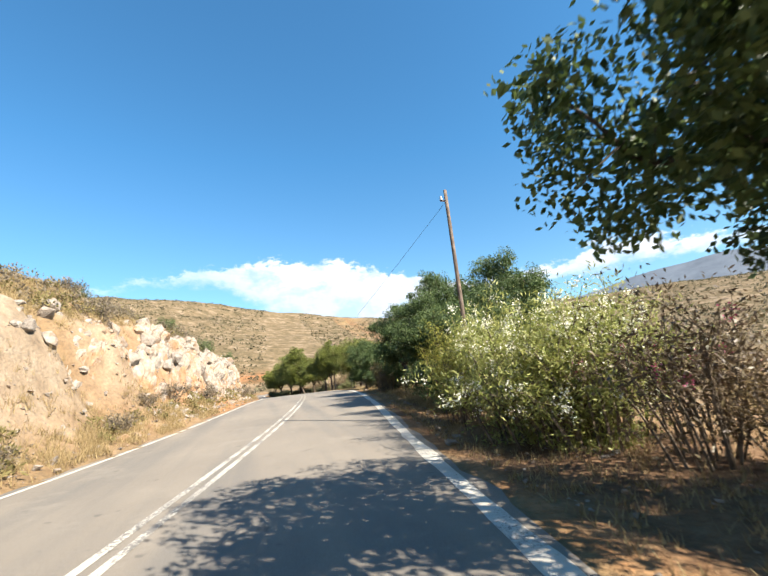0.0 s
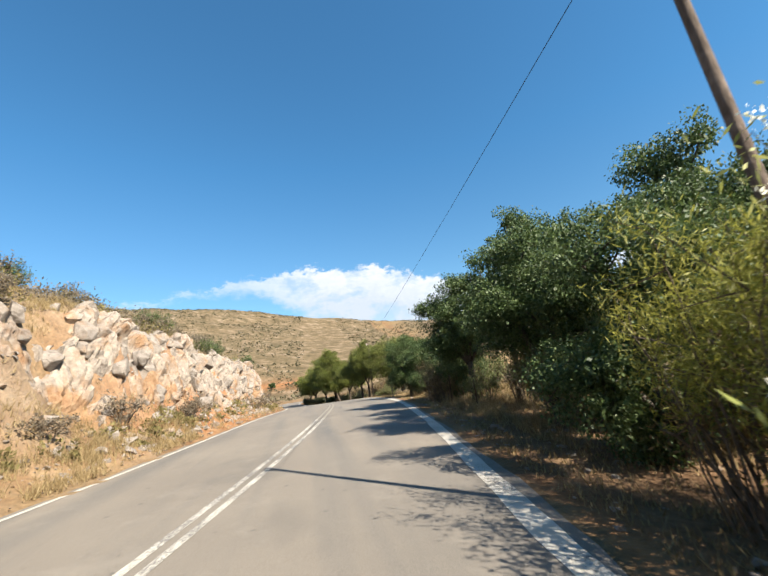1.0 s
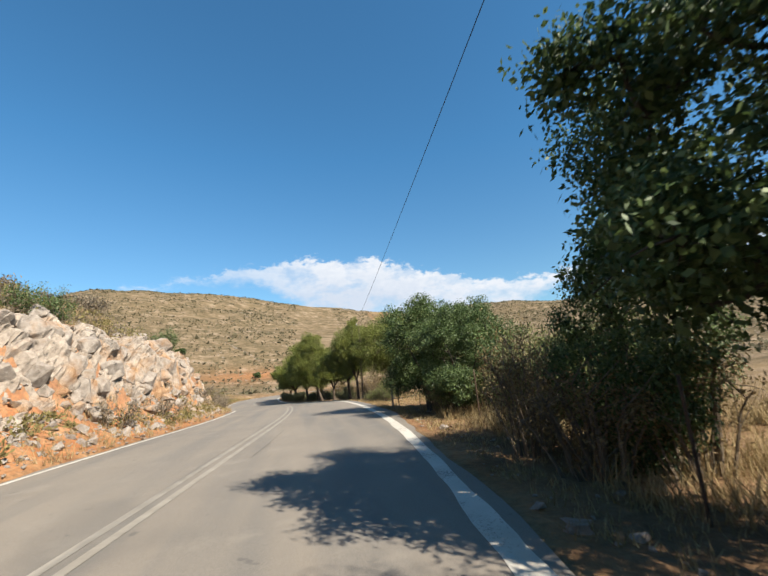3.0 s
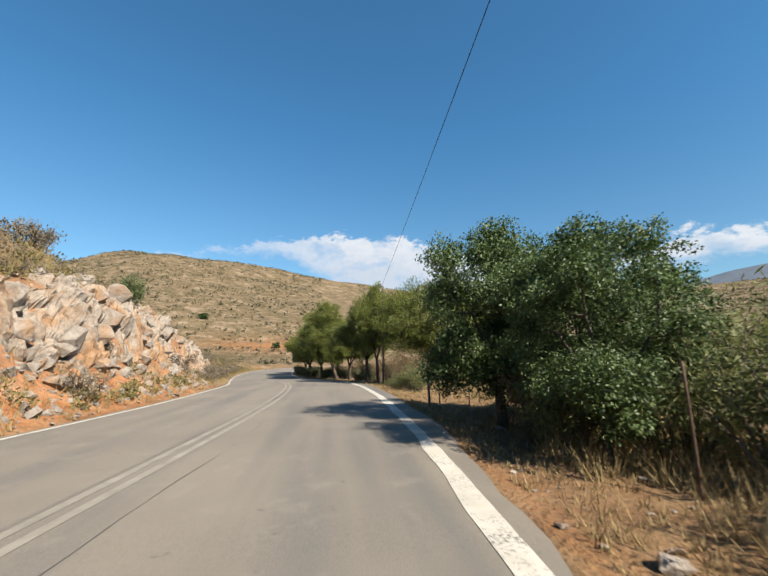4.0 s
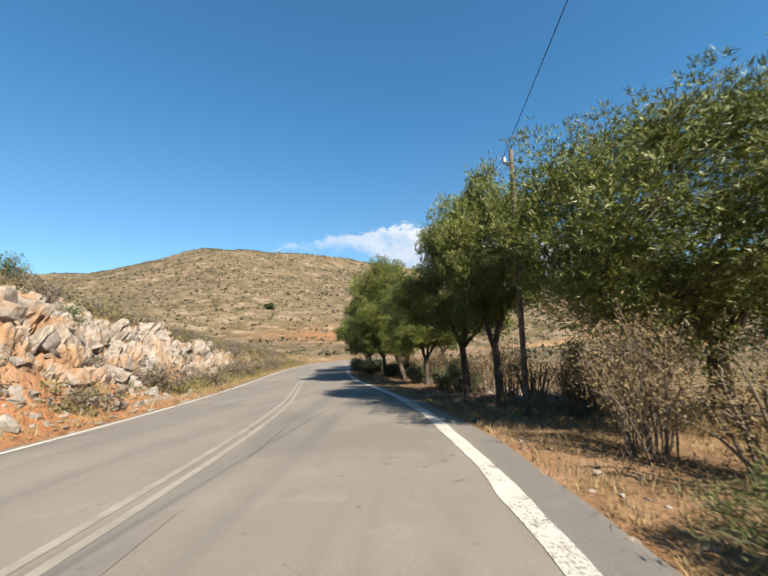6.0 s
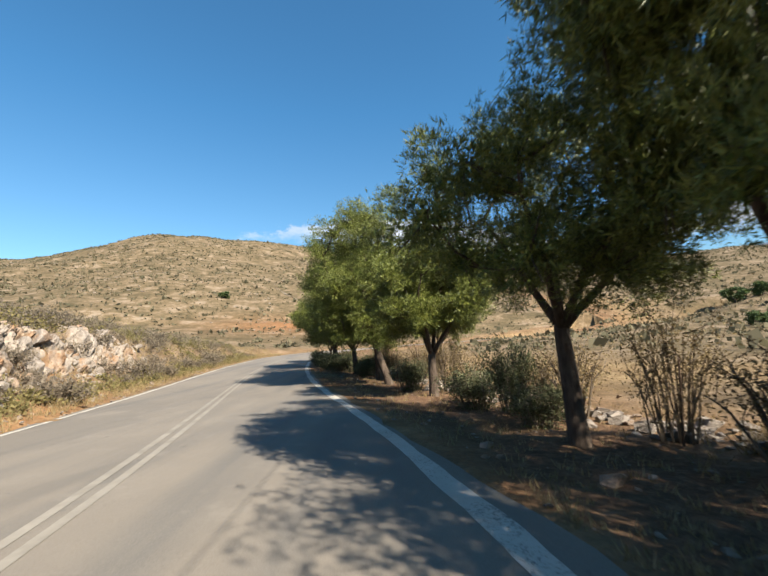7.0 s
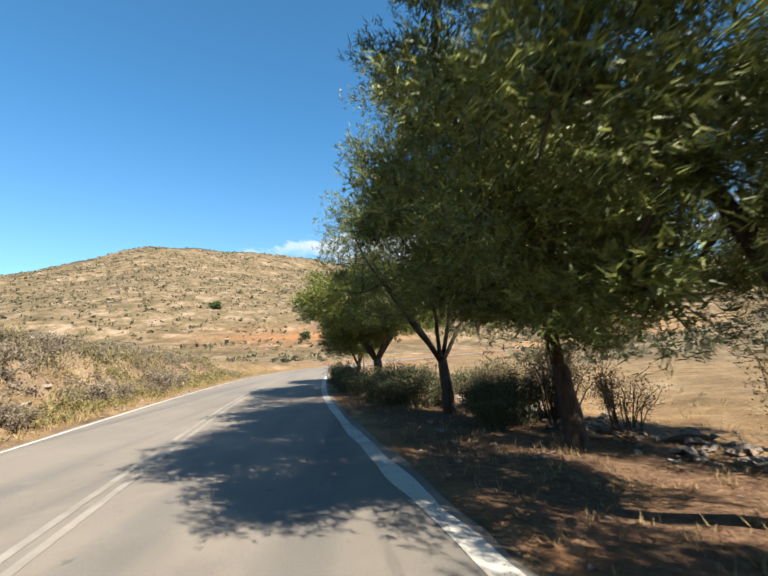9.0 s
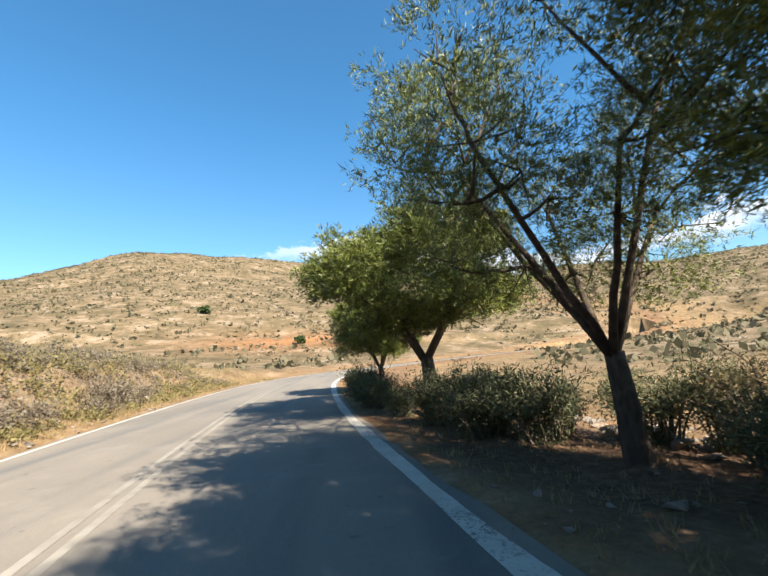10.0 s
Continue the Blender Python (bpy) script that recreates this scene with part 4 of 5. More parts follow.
# ---- fence posts, wire and hose ----
def make_post(x, y, h, r0, lean, turn, material, label):
    root = tagged(new("fence_post"), label, "fence post", "fence posts")
    root.matrix_basis = pose(x, y, ground_z(x, y), lean, 0, turn)
    v, f = tube(wobbly((0, 0, -0.25), (0, 0, h), 6, 0.006, rng), np.linspace(r0, r0 * 0.85, 6), 8)
    put_mesh("shaft", mesh_from("shaft", v, f, material, True), root)


make_post(4.3, 9.3, 0.75, 0.016, 3, 20, STEEL, "thin rusty steel stake beside the telephone pole")
make_post(7.3, 39.4, 1.25, 0.045, 1, 250, POST_WOOD, "weathered grey wooden fence post")
for i, (x, y, h) in enumerate([(7.4, 38.6, 0.85), (9.1, 40.3, 1.2), (8.7, 40.1, 0.8), (10.8, 45.9, 1.25), (9.6, 44.3, 1.0), (7.9, 31.2, 1.25), (8.5, 57.9, 1.2), (8.0, 61.9, 1.2), (5.2, 65.3, 0.9), (6.9, 66.9, 1.3), (7.2, 70.6, 1.3), (6.6, 71.3, 1.5), (6.3, 69.8, 0.9), (5.0, 75.4, 1.0), (6.8, 24.0, 1.2), (6.6, 20.8, 1.0)]):
    make_post(x, y, h, 0.018, (i * 5) % 11 - 5, i * 70, STEEL, "thin rusty steel fence rod")


def make_hose(points, radius, label):
    pts = np.array([(x, y, ground_z(x, y) + radius + dz) for x, y, dz in points])
    t = np.linspace(0, len(pts) - 1, 60)
    i = np.clip(t.astype(int), 0, len(pts) - 2)
    u = (t - i)[:, None]
    a, b, c, d = pts[np.maximum(i - 1, 0)], pts[i], pts[i + 1], pts[np.minimum(i + 2, len(pts) - 1)]
    p = b + 0.5 * u * (c - a + u * (2 * a - 5 * b + 4 * c - d + u * (3 * (b - c) + d - a)))
    v, f = tube(p, np.full(60, radius), 7)
    tagged(put_mesh("irrigation_hose", mesh_from("irrigation_hose", v, f, RUBBER, True)), label, "hose", "irrigation hoses")


make_hose([(8.0, 45.0, 0.1), (7.45, 44.7, 0.02), (6.9, 43.6, 0), (6.8, 43.1, 0), (6.85, 42.75, 0), (7.05, 42.5, 0), (7.4, 42.42, 0), (8.2, 42.4, 0), (9.4, 42.2, 0)], 0.008, "thin black irrigation hose curled on dry earth")
make_hose([(8.2, 44.6, 0.2), (8.7, 44.2, 0.2), (9.4, 44.1, 0.25), (10.8, 45.0, 0.3), (13, 45.4, 0.3), (16, 46, 0.3)], 0.014, "black irrigation pipe slung along the fence line")


# ---- rocks of the cutting ----
def rock_mesh(seed):
    r = np.random.default_rng(seed)
    bm = bmesh.new()
    for _ in range(16):
        d = r.normal(0, 1, 3)
        d /= np.max(np.abs(d)) ** 0.55 * np.linalg.norm(d) ** 0.45
        bm.verts.new(Vector(d * np.array([0.55, 0.45, 0.42]) * r.uniform(0.8, 1.1)))
    bmesh.ops.convex_hull(bm, input=bm.verts)
    loose = [v for v in bm.verts if not v.link_faces]
    bmesh.ops.delete(bm, geom=loose, context="VERTS")
    bmesh.ops.bevel(bm, geom=list(bm.edges), offset=0.018, segments=1, affect="EDGES")
    me = bpy.data.meshes.new("rock")
    bm.to_mesh(me)
    bm.free()
    me.materials.append(ROCK)
    return me


def stone_shapes():
    """A few plain chips, as corner and face lists for joined rubble."""
    r = np.random.default_rng(9)
    base = []
    for _ in range(5):
        bm = bmesh.new()
        for _ in range(9):
            d = r.normal(0, 1, 3)
            bm.verts.new(Vector(d / np.linalg.norm(d) * r.uniform(0.35, 0.55)))
        bmesh.ops.convex_hull(bm, input=bm.verts)
        bm.verts.index_update()
        used_v = [v for v in bm.verts if v.link_faces]
        ix = {v: k for k, v in enumerate(used_v)}
        base.append((np.array([v.co[:] for v in used_v]), [tuple(ix[v] for v in f.verts) for f in bm.faces]))
        bm.free()
    return base


STONES = stone_shapes()
ROCKS = [rock_mesh(s) for s in range(14)]
outcrop = tagged(new("rock_cutting"), "pale broken limestone outcrop along the road cutting", "rock face", kind="structure")


def rock_spot(r):
    """A place on the cutting's face: along y, metres left of the road."""
    while True:
        y = r.uniform(4, 90)
        if r.uniform() < np.interp(y, [4, 14, 19, 24, 60, 66, 74, 79, 90], [0.15, 0.25, 0.5, 1, 1, 0.5, 0.2, 0.04, 0.0]):
            break
    dl = np.clip(r.normal(2.9, 0.8), 1.3, 4.8) if y < 66 else np.clip(r.normal(3.0, 0.7), 1.8, 4.6)
    return y, dl


def blocks(u, v, seed, scale):
    """Worley cells in the plane: nearest cell's id value, offset to its centre, and distance to the joint."""
    u, v = u / scale[0], v / scale[1]
    iu, iv = np.floor(u), np.floor(v)
    zero = np.zeros_like(iu)
    d1, d2 = np.full_like(u, 9.0), np.full_like(u, 9.0)
    val, ou, ov, tu, tv = (np.zeros_like(u) for _ in range(5))
    for a in (-1, 0, 1):
        for b in (-1, 0, 1):
            cu = iu + a + 0.08 + 0.84 * hashed(iu + a, iv + b, zero, seed)
            cv = iv + b + 0.08 + 0.84 * hashed(iu + a, iv + b, zero, seed + 1)
            d = np.maximum(np.abs(u - cu), np.abs(v - cv)) * 0.6 + np.hypot(u - cu, v - cv) * 0.4
            near = d < d1
            d2 = np.where(near, d1, np.minimum(d2, d))
            d1 = np.where(near, d, d1)
            val = np.where(near, hashed(iu + a, iv + b, zero, seed + 2), val)
            tu = np.where(near, hashed(iu + a, iv + b, zero, seed + 3) - 0.5, tu)
            tv = np.where(near, hashed(iu + a, iv + b, zero, seed + 4) - 0.5, tv)
            ou, ov = np.where(near, u - cu, ou), np.where(near, v - cv, ov)
    return val, ou * tu + ov * tv, d2 - d1


def build_face():
    """The continuous broken face: tilted blocks parted by dark joints, sinking into the earth where they are low."""
    ys = np.arange(1.5, 86, 0.095)
    ss = np.arange(0, 6.2, 0.085)
    Y, S = np.meshgrid(ys, ss, indexing="ij")
    hb = np.interp(Y, BANK_Y, BANK_H)
    # the cut runs up steeply, then over the lip
    dl = np.interp(S, [0, 1.3, 2.4, 4.6, 6.2], [0.9, 2.0, 2.6, 3.7, 5.2])
    X = edge_x(Y) - (ROAD_W + dl) / road_cos(Y)
    wu = Y + fbm(Y * 1.2, S * 1.2, 201, 3) * 0.55
    wv = S + fbm(Y * 1.2, S * 1.2, 205, 3) * 0.55
    big, tb, gb = blocks(wu + wv * 0.12, wv - wu * 0.06, 211, (1.2, 1.05))
    mid, tm, gm = blocks(wu - wv * 0.2, wv, 221, (0.52, 0.42))
    small, ts, gs = blocks(wu, wv, 231, (0.22, 0.19))
    where = np.interp(S, [0, 0.9, 1.7, 2.6, 4.4, 5.2, 6.2], [-0.75, -0.35, -0.05, 0.22, 0.20, -0.15, -0.6])
    where = where + np.interp(Y, [1.5, 14, 18, 24, 58, 64, 72, 76, 78.5, 86], [-0.55, -0.36, -0.22, 0.16, 0.22, 0.2, 0.16, 0.10, -0.3, -0.8])
    where = where + np.interp(Y, [1, 15, 24], [-0.3, -0.15, 0]) * np.clip((S - 3.9) / 0.8, 0, 1)
    where = where + np.interp(Y, [1, 15, 24], [-0.45, -0.32, 0]) * np.clip((2.9 - S) / 0.8, 0, 1)
    where = where + fbm(Y / 3.5, S / 2.5, 241, 3) * 0.55
    out = where + (big - 0.5) * 0.45 + tb * 0.10 + (mid - 0.5) * 0.26 + tm * 0.08 + (small - 0.5) * 0.08 + ts * 0.04
    out = out - 0.24 * np.exp(-(gb / 0.085) ** 2) - 0.14 * np.exp(-(gm / 0.10) ** 2)
    Z = land(X, Y)[0]
    # worn, rounded edges
    out = out - 0.22 * (1 - np.clip(gb / 0.42, 0, 1)) ** 2 - 0.07 * (1 - np.clip(gm / 0.4, 0, 1)) ** 2
    P = np.stack([X + out * 0.62, Y + fbm(Y * 3, S * 3, 261, 2) * 0.06, Z + out * 0.62], -1)
    n, k = Y.shape
    i = np.arange(n * k).reshape(n, k)
    f = np.stack([i[:-1, :-1], i[:-1, 1:], i[1:, 1:], i[1:, :-1]], -1).reshape(-1, 4)
    low = (out.reshape(-1)[f] < -0.22).all(1)
    me = mesh_from("rock_face", P.reshape(-1, 3), f[~low], ROCK)
    att = me.attributes.new("block", "FLOAT", "POINT")
    att.data.foreach_set("value", (0.6 * big + 0.4 * mid).reshape(-1).astype(np.float32))
    st = np.interp(Y, [10, 24], [0.25, 1.0]) * np.clip(np.interp(S, [0, 1.6, 2.8, 4.2], [1.0, 0.9, 0.25, 0.0]) + fbm(Y / 2.2, S / 1.5, 251, 3) * 1.6, 0, 1)
    att = me.attributes.new("stain", "FLOAT", "POINT")
    att.data.foreach_set("value", st.reshape(-1).astype(np.float32))
    put_mesh("rock_face", me, outcrop)


def build_rocks():
    r = np.random.default_rng(5)
    for n in range(300):
        y, dl = rock_spot(r)
        if y < 18:
            dl = max(dl, 2.9)
        x = float(edge_x(y)) - (ROAD_W + dl) / float(road_cos(y))
        s = float(np.clip(r.lognormal(-0.48, 0.36), 0.35, 1.0)) * float(np.interp(y, [6, 14, 26, 66, 74], [0.42, 0.55, 1, 1, 0.6])) * float(np.interp(dl, [1.3, 2.4], [0.55, 1]))
        sunk = float(np.interp(y, [10, 24], [0.04, 0.16]))
        ob = new("rock", ROCKS[r.integers(0, len(ROCKS))])
        ob.parent = outcrop
        ob.matrix_basis = pose(x + 0.12 * s, y, ground_z(x, y) + sunk * s, r.uniform(-22, 22), r.uniform(-25, 15), r.uniform(0, 360)) @ Matrix.Diagonal((s * r.uniform(0.7, 1.1), s * r.uniform(0.75, 1.25), s * r.uniform(0.8, 1.35), 1))
    V, F, off = [], [], 0
    shapes = STONES
    for n in range(1500):
        y, dl = rock_spot(r)
        dl = dl + r.normal(-0.7, 0.7)
        x = float(edge_x(y)) - ROAD_W - max(dl, 0.9)
        s = float(np.clip(r.lognormal(-1.45, 0.42), 0.10, 0.6))
        m = pose(x, y, ground_z(x, y) + 0.08 * s, r.uniform(-40, 40), r.uniform(-40, 40), r.uniform(0, 360)) @ Matrix.Diagonal((s, s, s * r.uniform(0.7, 1.2), 1))
        v, f = shapes[n % len(shapes)]
        M = np.array(m)
        V.append(v @ M[:3, :3].T + M[:3, 3])
        F += [tuple(k + off for k in q) for q in f]
        off += len(v)
    tagged(put_mesh("broken_stone", mesh_from("broken_stone", np.concatenate(V), F, ROCK), outcrop), kind="stuff")


build_face()
build_rocks()


def scatter_stones():
    """Rubble at the foot of the bank and stones on the verges, joined."""
    r = np.random.default_rng(9)
    base = STONES
    n = 5200
    y = np.where(r.uniform(0, 1, n) < 0.8, r.uniform(1, 62, n), r.uniform(62, 95, n))
    side = r.uniform(0, 1, n)
    dl = np.abs(r.normal(0.9, 1.1, n)) + 0.35
    xl = edge_x(y) - ROAD_W - dl
    xr = edge_x(y) + 0.5 + np.abs(r.normal(0, 2.6, n))
    x = np.where(side < 0.72, xl, xr)
    row = r.uniform(0, 1, n) < 0.16          # the low stone row behind the fence
    y = np.where(row, r.uniform(55, 82, n), y)
    x = np.where(row, edge_x(y) + r.normal(4.6, 0.35, n), x)
    z = land(x, y)[0]
    s = np.where(row, np.clip(r.lognormal(-1.6, 0.4, n), 0.1, 0.45), np.clip(r.lognormal(-2.7, 0.55, n), 0.025, 0.28))
    # loose blocks on the open slope past the cutting
    slope = r.uniform(0, 1, n) < 0.07
    y = np.where(slope, r.uniform(66, 104, n), y)
    x = np.where(slope, edge_x(y) - (ROAD_W + r.uniform(1.2, 9, n)) / road_cos(y), x)
    z = np.where(slope, land(x, y)[0], z)
    s = np.where(slope, np.clip(r.lognormal(-1.2, 0.45, n), 0.12, 0.7), s)
    V, F, off = [], [], 0
    for i in range(n):
        v, f = base[i % 5]
        a = r.uniform(0, 6.28)
        q = v * s[i] * np.array([1.2, 1, 0.75])
        q = np.stack([q[:, 0] * np.cos(a) - q[:, 1] * np.sin(a), q[:, 0] * np.sin(a) + q[:, 1] * np.cos(a), q[:, 2]], -1)
        V.append(q + (x[i], y[i], z[i] + 0.15 * s[i]))
        F += [tuple(k + off for k in g) for g in f]
        off += len(v)
    tagged(put_mesh("rubble", mesh_from("rubble", np.concatenate(V), F, ROCK)), "scattered limestone rubble on the verges", "rubble", kind="stuff")


scatter_stones()


# ---- dry grass and low scrub ----
def grass(name, n, xs, seed, hmin, hmax, material, label):
    r = np.random.default_rng(seed)
    x, y = xs(r, n)
    z = land(x, y)[0]
    c = np.stack([x, y, z - 0.01], -1)
    k = 7
    c = np.repeat(c, k, 0) + r.normal(0, 0.05, (n * k, 3)) * (1, 1, 0)
    h = r.uniform(hmin, hmax, n * k)
    d = np.stack([r.normal(0, 0.38, n * k), r.normal(0, 0.38, n * k), np.ones(n * k)], -1)
    s = np.stack([r.normal(0, 1, n * k), r.normal(0, 1, n * k), np.zeros(n * k)], -1)
    s /= np.linalg.norm(s, axis=1, keepdims=True)
    w = 0.008
    q = np.stack([c - s * w, c + s * w, c + d * h[:, None]], 1)
    tagged(put_mesh(name, quads_mesh(name, q, material)), label, "grass", kind="stuff")


def right_verge(r, n):
    y = np.where(r.uniform(0, 1, n) < 0.8, r.uniform(1, 56, n), r.uniform(56, 95, n))
    return edge_x(y) + 0.55 + np.abs(r.normal(0, 3.2, n)), y


def left_bank(r, n):
    y = np.where(r.uniform(0, 1, n) < 0.5, r.uniform(1, 62, n), r.uniform(58, 112, n))
    dl = np.where(r.uniform(0, 1, n) < 0.12, r.uniform(0.4, 2.4, n), 3.9 + 9 * r.uniform(0, 1, n) ** 1.5)
    clump = fbm(edge_x(y) - dl, y, 303, 2)
    dl = np.where((clump < -0.12) & (dl > 3.6), dl + 0.8, dl)
    dl = np.where(y > 62, 0.6 + 12 * r.uniform(0, 1, n) ** 1.2, dl)
    return edge_x(y) - ROAD_W - dl, y


grass("dry_grass", 8000, right_verge, 41, 0.03, 0.15, STRAW, "dry straw-coloured grass and litter on the verge")
def open_verge(r, n):
    y = r.choice([0, 1, 2], n, p=[0.35, 0.3, 0.35])
    y = np.where(y == 0, r.uniform(12, 27, n), np.where(y == 1, r.uniform(26, 36, n), r.uniform(38, 58, n)))
    d = 1.5 + np.abs(r.normal(0, 3.0, n)) + np.where(y > 37, 1.8, 0)
    d = d + np.where(fbm((edge_x(y) + d) * 0.8, y * 0.8, 305, 2) < -0.05, 0.7, 0)
    return edge_x(y) + d, y


grass("tall_weeds", 6500, open_verge, 43, 0.08, 0.45, STRAW, "tall bleached weeds and straw on the open verge")
grass("dry_grass", 22000, left_bank, 42, 0.08, 0.42, STRAW, "dry yellow grass on the bank")


def near_bank(r, n):
    """Straw on the earth slope and over the lip where the cutting begins."""
    y = r.uniform(2, 25, n)
    dl = np.where(r.uniform(0, 1, n) < 0.4, 0.45 + np.abs(r.normal(0, 0.8, n)), r.uniform(3.6, 8, n))
    dl = dl + np.where(fbm((edge_x(y) - dl) * 1.3, y * 1.3, 307, 2) < -0.02, 0.5, 0)
    return edge_x(y) - ROAD_W - dl, y


grass("dry_grass", 7000, near_bank, 44, 0.05, 0.34, STRAW, "pale straw tufts on the earth slope of the cutting")


def build_scrub():
    """Cushion shrubs: near ones singly, those on the hillsides joined."""
    r = np.random.default_rng(51)
    n = 0
    first = True
    while n < 170:
        y = r.choice([r.uniform(4, 60), r.uniform(58, 100)], p=[0.35, 0.65])
        dl = r.choice([r.uniform(0.9, 2.6), r.uniform(4.0, 9)], p=[0.2, 0.8])
        if y > 60:
            dl = 1.2 + 8 * r.uniform() ** 1.2
        x = float(edge_x(y)) - ROAD_W - dl
        s = r.uniform(0.6, 1.5)
        m = place(x, y, r.uniform(0, 360), s, s * r.uniform(0.7, 1.2), -0.03)
        if first:
            SCRUB.matrix_basis = m
            first = False
        else:
            copy_thing(SCRUB, m)
        n += 1
    # the close mat of cushions between and behind them
    for name, seed, mat, count, label in (("cushion_scrub", 401, LEAF_SCRUB, 1700, "close mat of grey-brown cushion scrub on the bank"), ("olive_scrub", 402, LEAF_OLIVE, 1200, "olive-yellow low scrub and herbs on the bank")):
        q = np.random.default_rng(seed)
        y = np.where(q.uniform(0, 1, count) < 0.3, q.uniform(4, 62, count), 60 + 45 * q.uniform(0, 1, count) ** 1.2)
        dl = np.where(y < 62, 4.2 + 8 * q.uniform(0, 1, count) ** 1.3, 1.5 + 11 * q.uniform(0, 1, count) ** 1.25)
        if name == "olive_scrub":
            dl = np.where(y > 60, 0.9 + 7 * q.uniform(0, 1, count) ** 1.6, dl)
            dl = np.where((y < 62) & (q.uniform(0, 1, count) < 0.35), q.uniform(0.8, 2.4, count), dl)
        dl = np.where((y < 82) & (dl > 1.9) & (dl < 3.9), dl + 2.2, dl)
        x = edge_x(y) - (ROAD_W + dl) / road_cos(y)
        size = np.clip(q.lognormal(-0.32, 0.35, count), 0.3, 1.3) * np.clip(dl / 3, 0.5, 1)
        per = 66
        P = np.repeat(np.stack([x, y, land(x, y)[0]], -1), per, 0)
        S = np.repeat(size, per)[:, None]
        d = q.normal(0, 1, P.shape)
        d[:, 2] = np.abs(d[:, 2])
        d /= np.linalg.norm(d, axis=1, keepdims=True)
        lump = 0.75 + 0.25 * np.sin(7 * d[:, :1] + 5 * P[:, :1]) * np.sin(6 * d[:, 1:2] + 3 * P[:, 1:2])
        c = P + d * S * lump * q.uniform(0.55, 1.0, (len(P), 1)) * np.array([1, 1, 0.8])
        tagged(put_mesh(name, quads_mesh(name, leaves(c, 0.13, 0.06, q, up=0.4, outward=d), mat)), label, "scrub", kind="stuff")
    # far cushions: clusters of a few leaf-like facets
    m = 46000
    a = r.uniform(-75, 80, m)
    rad = 30 + 380 * np.sqrt(r.uniform(0, 1, m))
    x = rad * np.sin(np.radians(a))
    y = 50 + rad * np.cos(np.radians(a))
    xr = edge_x(np.clip(y, -60, 130))
    keep = ((x < xr - ROAD_W - 9) | (x > xr + 16)) & (fbm(x / 18, y / 18, 61, 3) > -0.16)
    x, y = x[keep], y[keep]
    z = land(x, y)[0]
    c = np.stack([x, y, z], -1)
    size = np.clip(r.lognormal(0.15, 0.5, len(x)), 0.4, 3.0)
    k = 5
    P = np.repeat(c, k, 0)
    S = np.repeat(size, k)
    d = r.normal(0, 1, P.shape)
    d[:, 2] = np.abs(d[:, 2])
    d /= np.linalg.norm(d, axis=1, keepdims=True)
    q = leaves(P + d * S[:, None] * np.array([0.38, 0.38, 0.2]) * r.uniform(0.2, 1, (len(P), 1)), S * 0.42, S * 0.36, r, up=0.35)
    tagged(put_mesh("hill_scrub", quads_mesh("hill_scrub", q, LEAF_HEATH)), "low grey-green scrub over the stony hillsides", "scrub", kind="stuff")
    # pale stones of the hillside, thickest along the ledges
    m = 30000
    a = r.uniform(-75, 80, m)
    rad = 30 + 380 * np.sqrt(r.uniform(0, 1, m))
    x = rad * np.sin(np.radians(a))
    y = 50 + rad * np.cos(np.radians(a))
    z = land(x, y)[0]
    xr = edge_x(np.clip(y, -60, 130))
    ledge = np.sin(z * 1.15 + fbm(x / 30, y / 30, 73, 3) * 7)
    keep = ((x < xr - ROAD_W - 7) | (x > xr + 12)) & (fbm(x / 22, y / 22, 71, 3) + 0.05 * ledge > -0.01)
    x, y, z = x[keep], y[keep], z[keep]
    # and those of the old wall beside the track up the hill
    u = np.linspace(0, 1, 110)
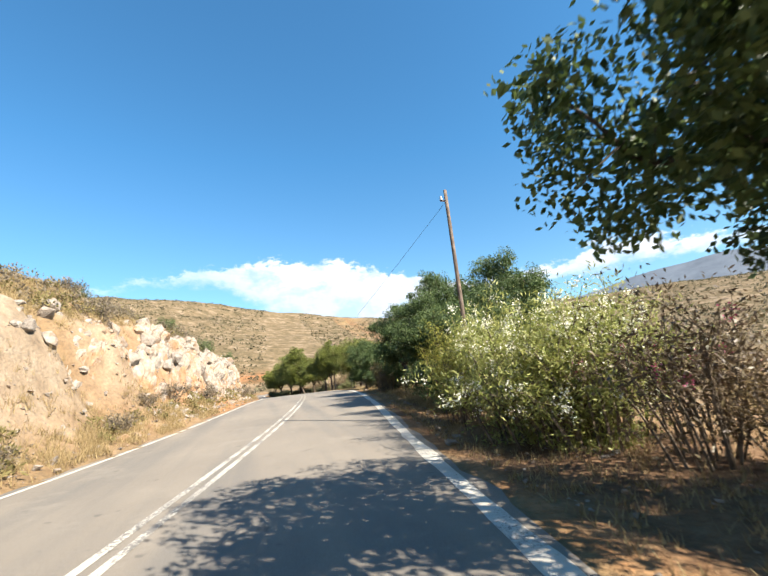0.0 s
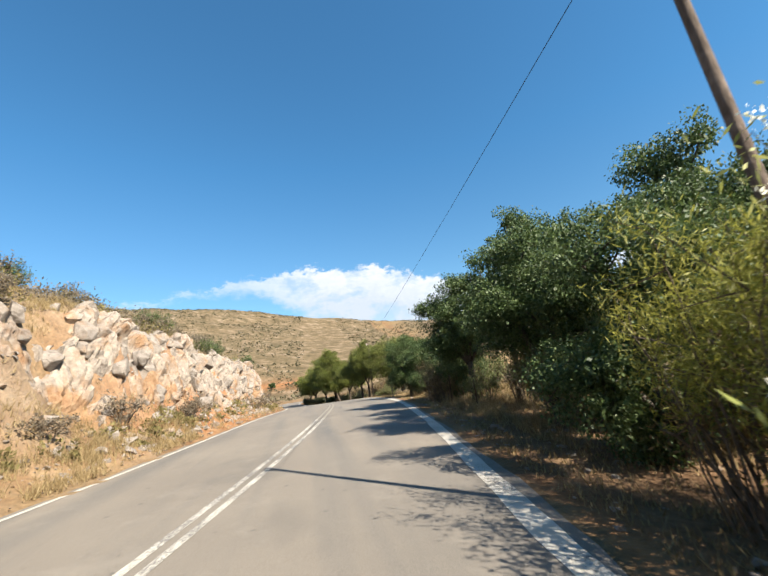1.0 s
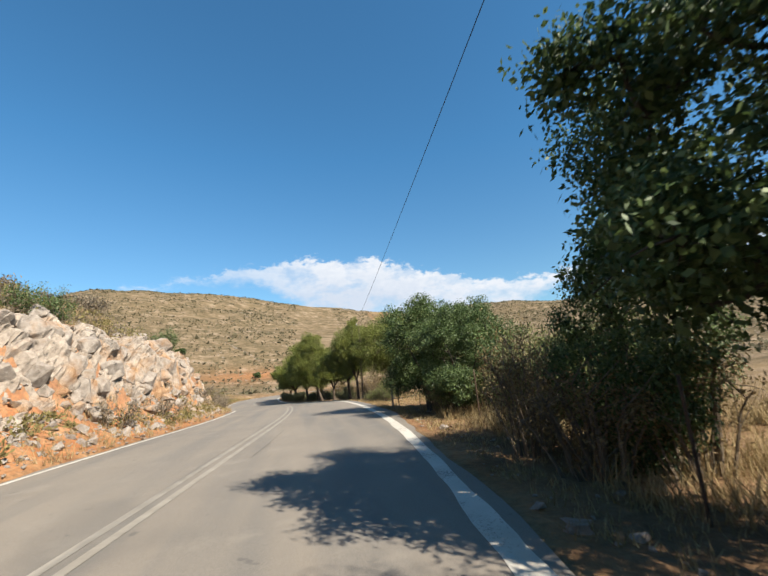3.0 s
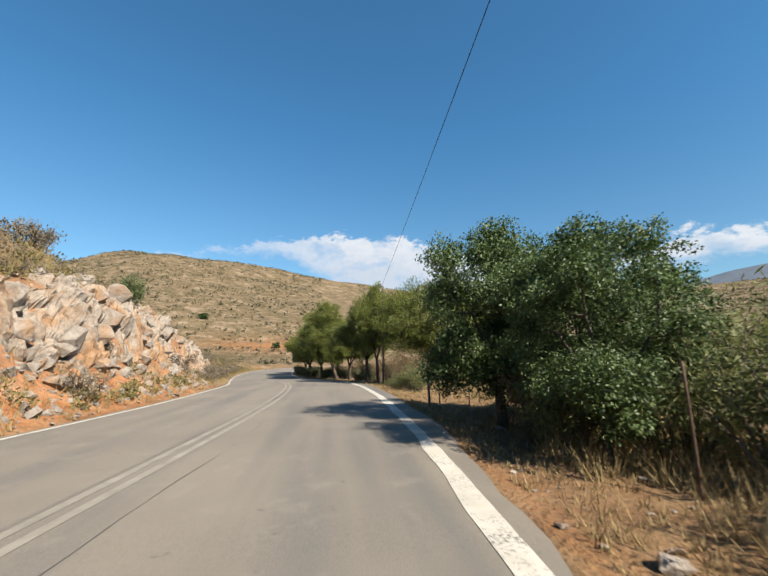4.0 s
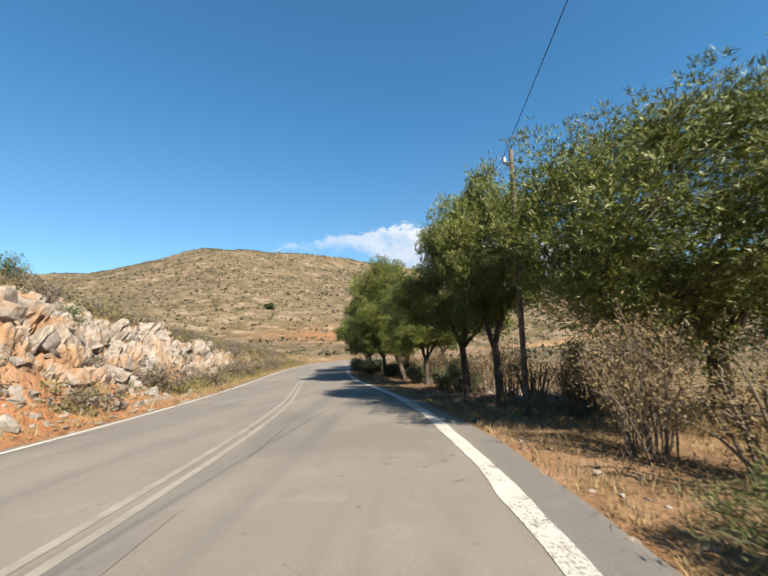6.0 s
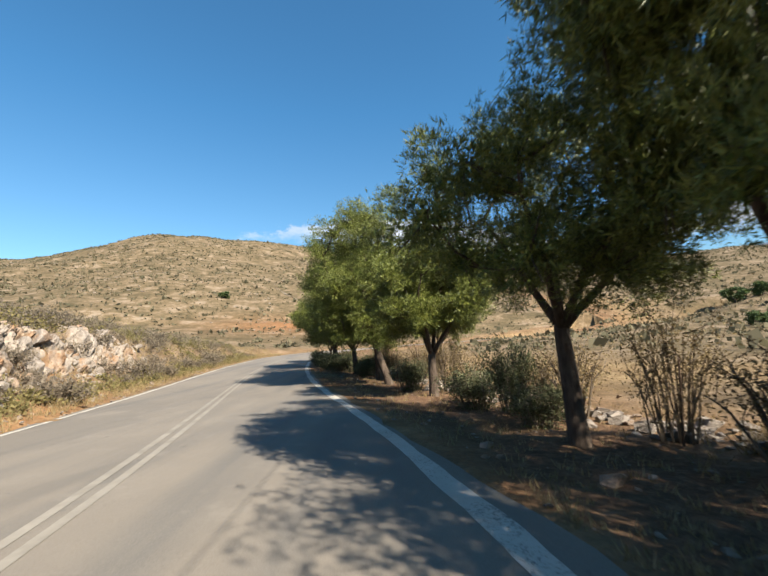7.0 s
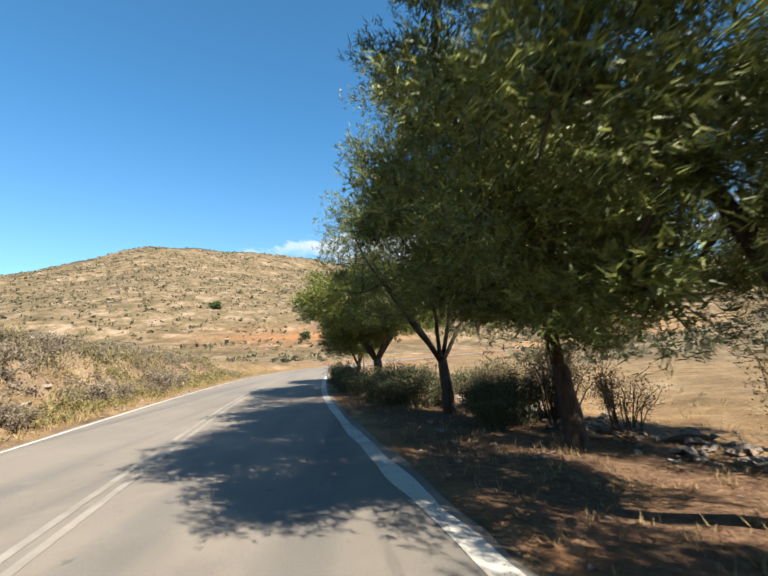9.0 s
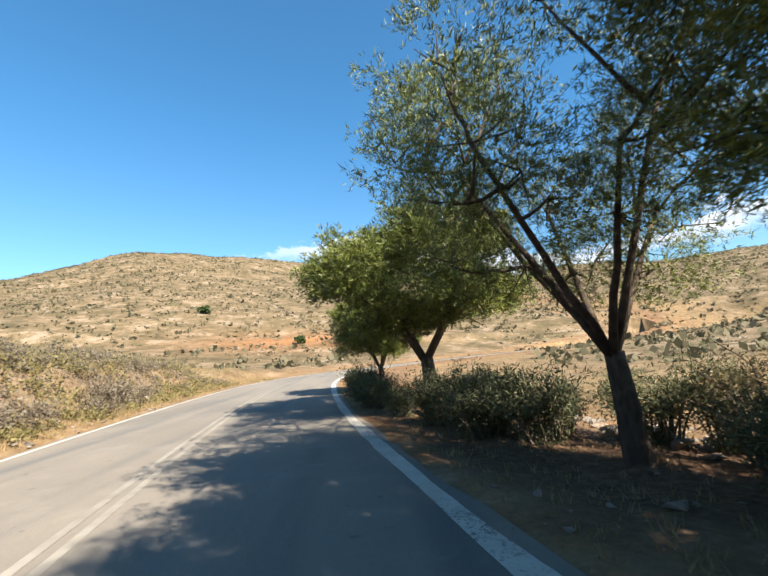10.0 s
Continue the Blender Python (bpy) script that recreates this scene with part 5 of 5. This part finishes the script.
    wx, wy = -34.4 + 20 * u + r.normal(0, 0.25, 110), 230.5 - 37 * u + r.normal(0, 0.25, 110)
    x, y, z = np.concatenate([x, wx]), np.concatenate([y, wy]), np.concatenate([z, land(wx, wy)[0]])
    s = np.clip(r.lognormal(-0.75, 0.5, len(x)), 0.15, 1.5)
    s[-110:] = r.uniform(0.5, 0.9, 110)
    near = np.clip(np.hypot(x, y - 70) / 120, 0.35, 1)
    s = s * near
    V, F, off = [], [], 0
    for i in range(len(x)):
        v, f = STONES[i % 5]
        a = i * 2.4
        g = v * s[i] * np.array([1.5, 1.0, 0.62])
        V.append(np.stack([g[:, 0] * np.cos(a) - g[:, 1] * np.sin(a) + x[i], g[:, 0] * np.sin(a) + g[:, 1] * np.cos(a) + y[i], g[:, 2] + z[i]], -1))
        F += [tuple(k + off for k in t) for t in f]
        off += len(v)
    tagged(put_mesh("hill_stones", mesh_from("hill_stones", np.concatenate(V), F, ROCK)), "pale stones strewn over the hillsides", "stones", kind="stuff")


build_scrub()


# ---- far mountains ----
def build_mountain():
    az = np.linspace(-20, 85, 160)
    h = np.interp(az, [-20, 5, 12, 18, 26, 36, 42, 48, 56, 70, 85], [0.02, 0.06, 0.115, 0.125, 0.10, 0.105, 0.132, 0.152, 0.165, 0.15, 0.1])
    h = h + fbm(az / 5, az * 0, 81, 4) * 0.012
    V, cols = [], 8
    for k in range(cols):
        u = k / (cols - 1)
        d = 2300 + 900 * u
        V.append(np.stack([d * np.sin(np.radians(az)), d * np.cos(np.radians(az)), d * h * u ** 0.8 + fbm(az / 2, az * 0 + k, 91, 3) * 60 * u * (1 - u)], -1))
    V = np.stack(V, 1)
    n = len(az)
    i = np.arange(n * cols).reshape(n, cols)
    f = np.stack([i[:-1, :-1], i[1:, :-1], i[1:, 1:], i[:-1, 1:]], -1).reshape(-1, 4)
    tagged(put_mesh("mountain_backdrop", mesh_from("mountain_backdrop", V.reshape(-1, 3), f, MOUNTAIN, True)), "distant mountain range under cloud, coloured blue-grey for haze", "mountain", kind="structure")


build_mountain()
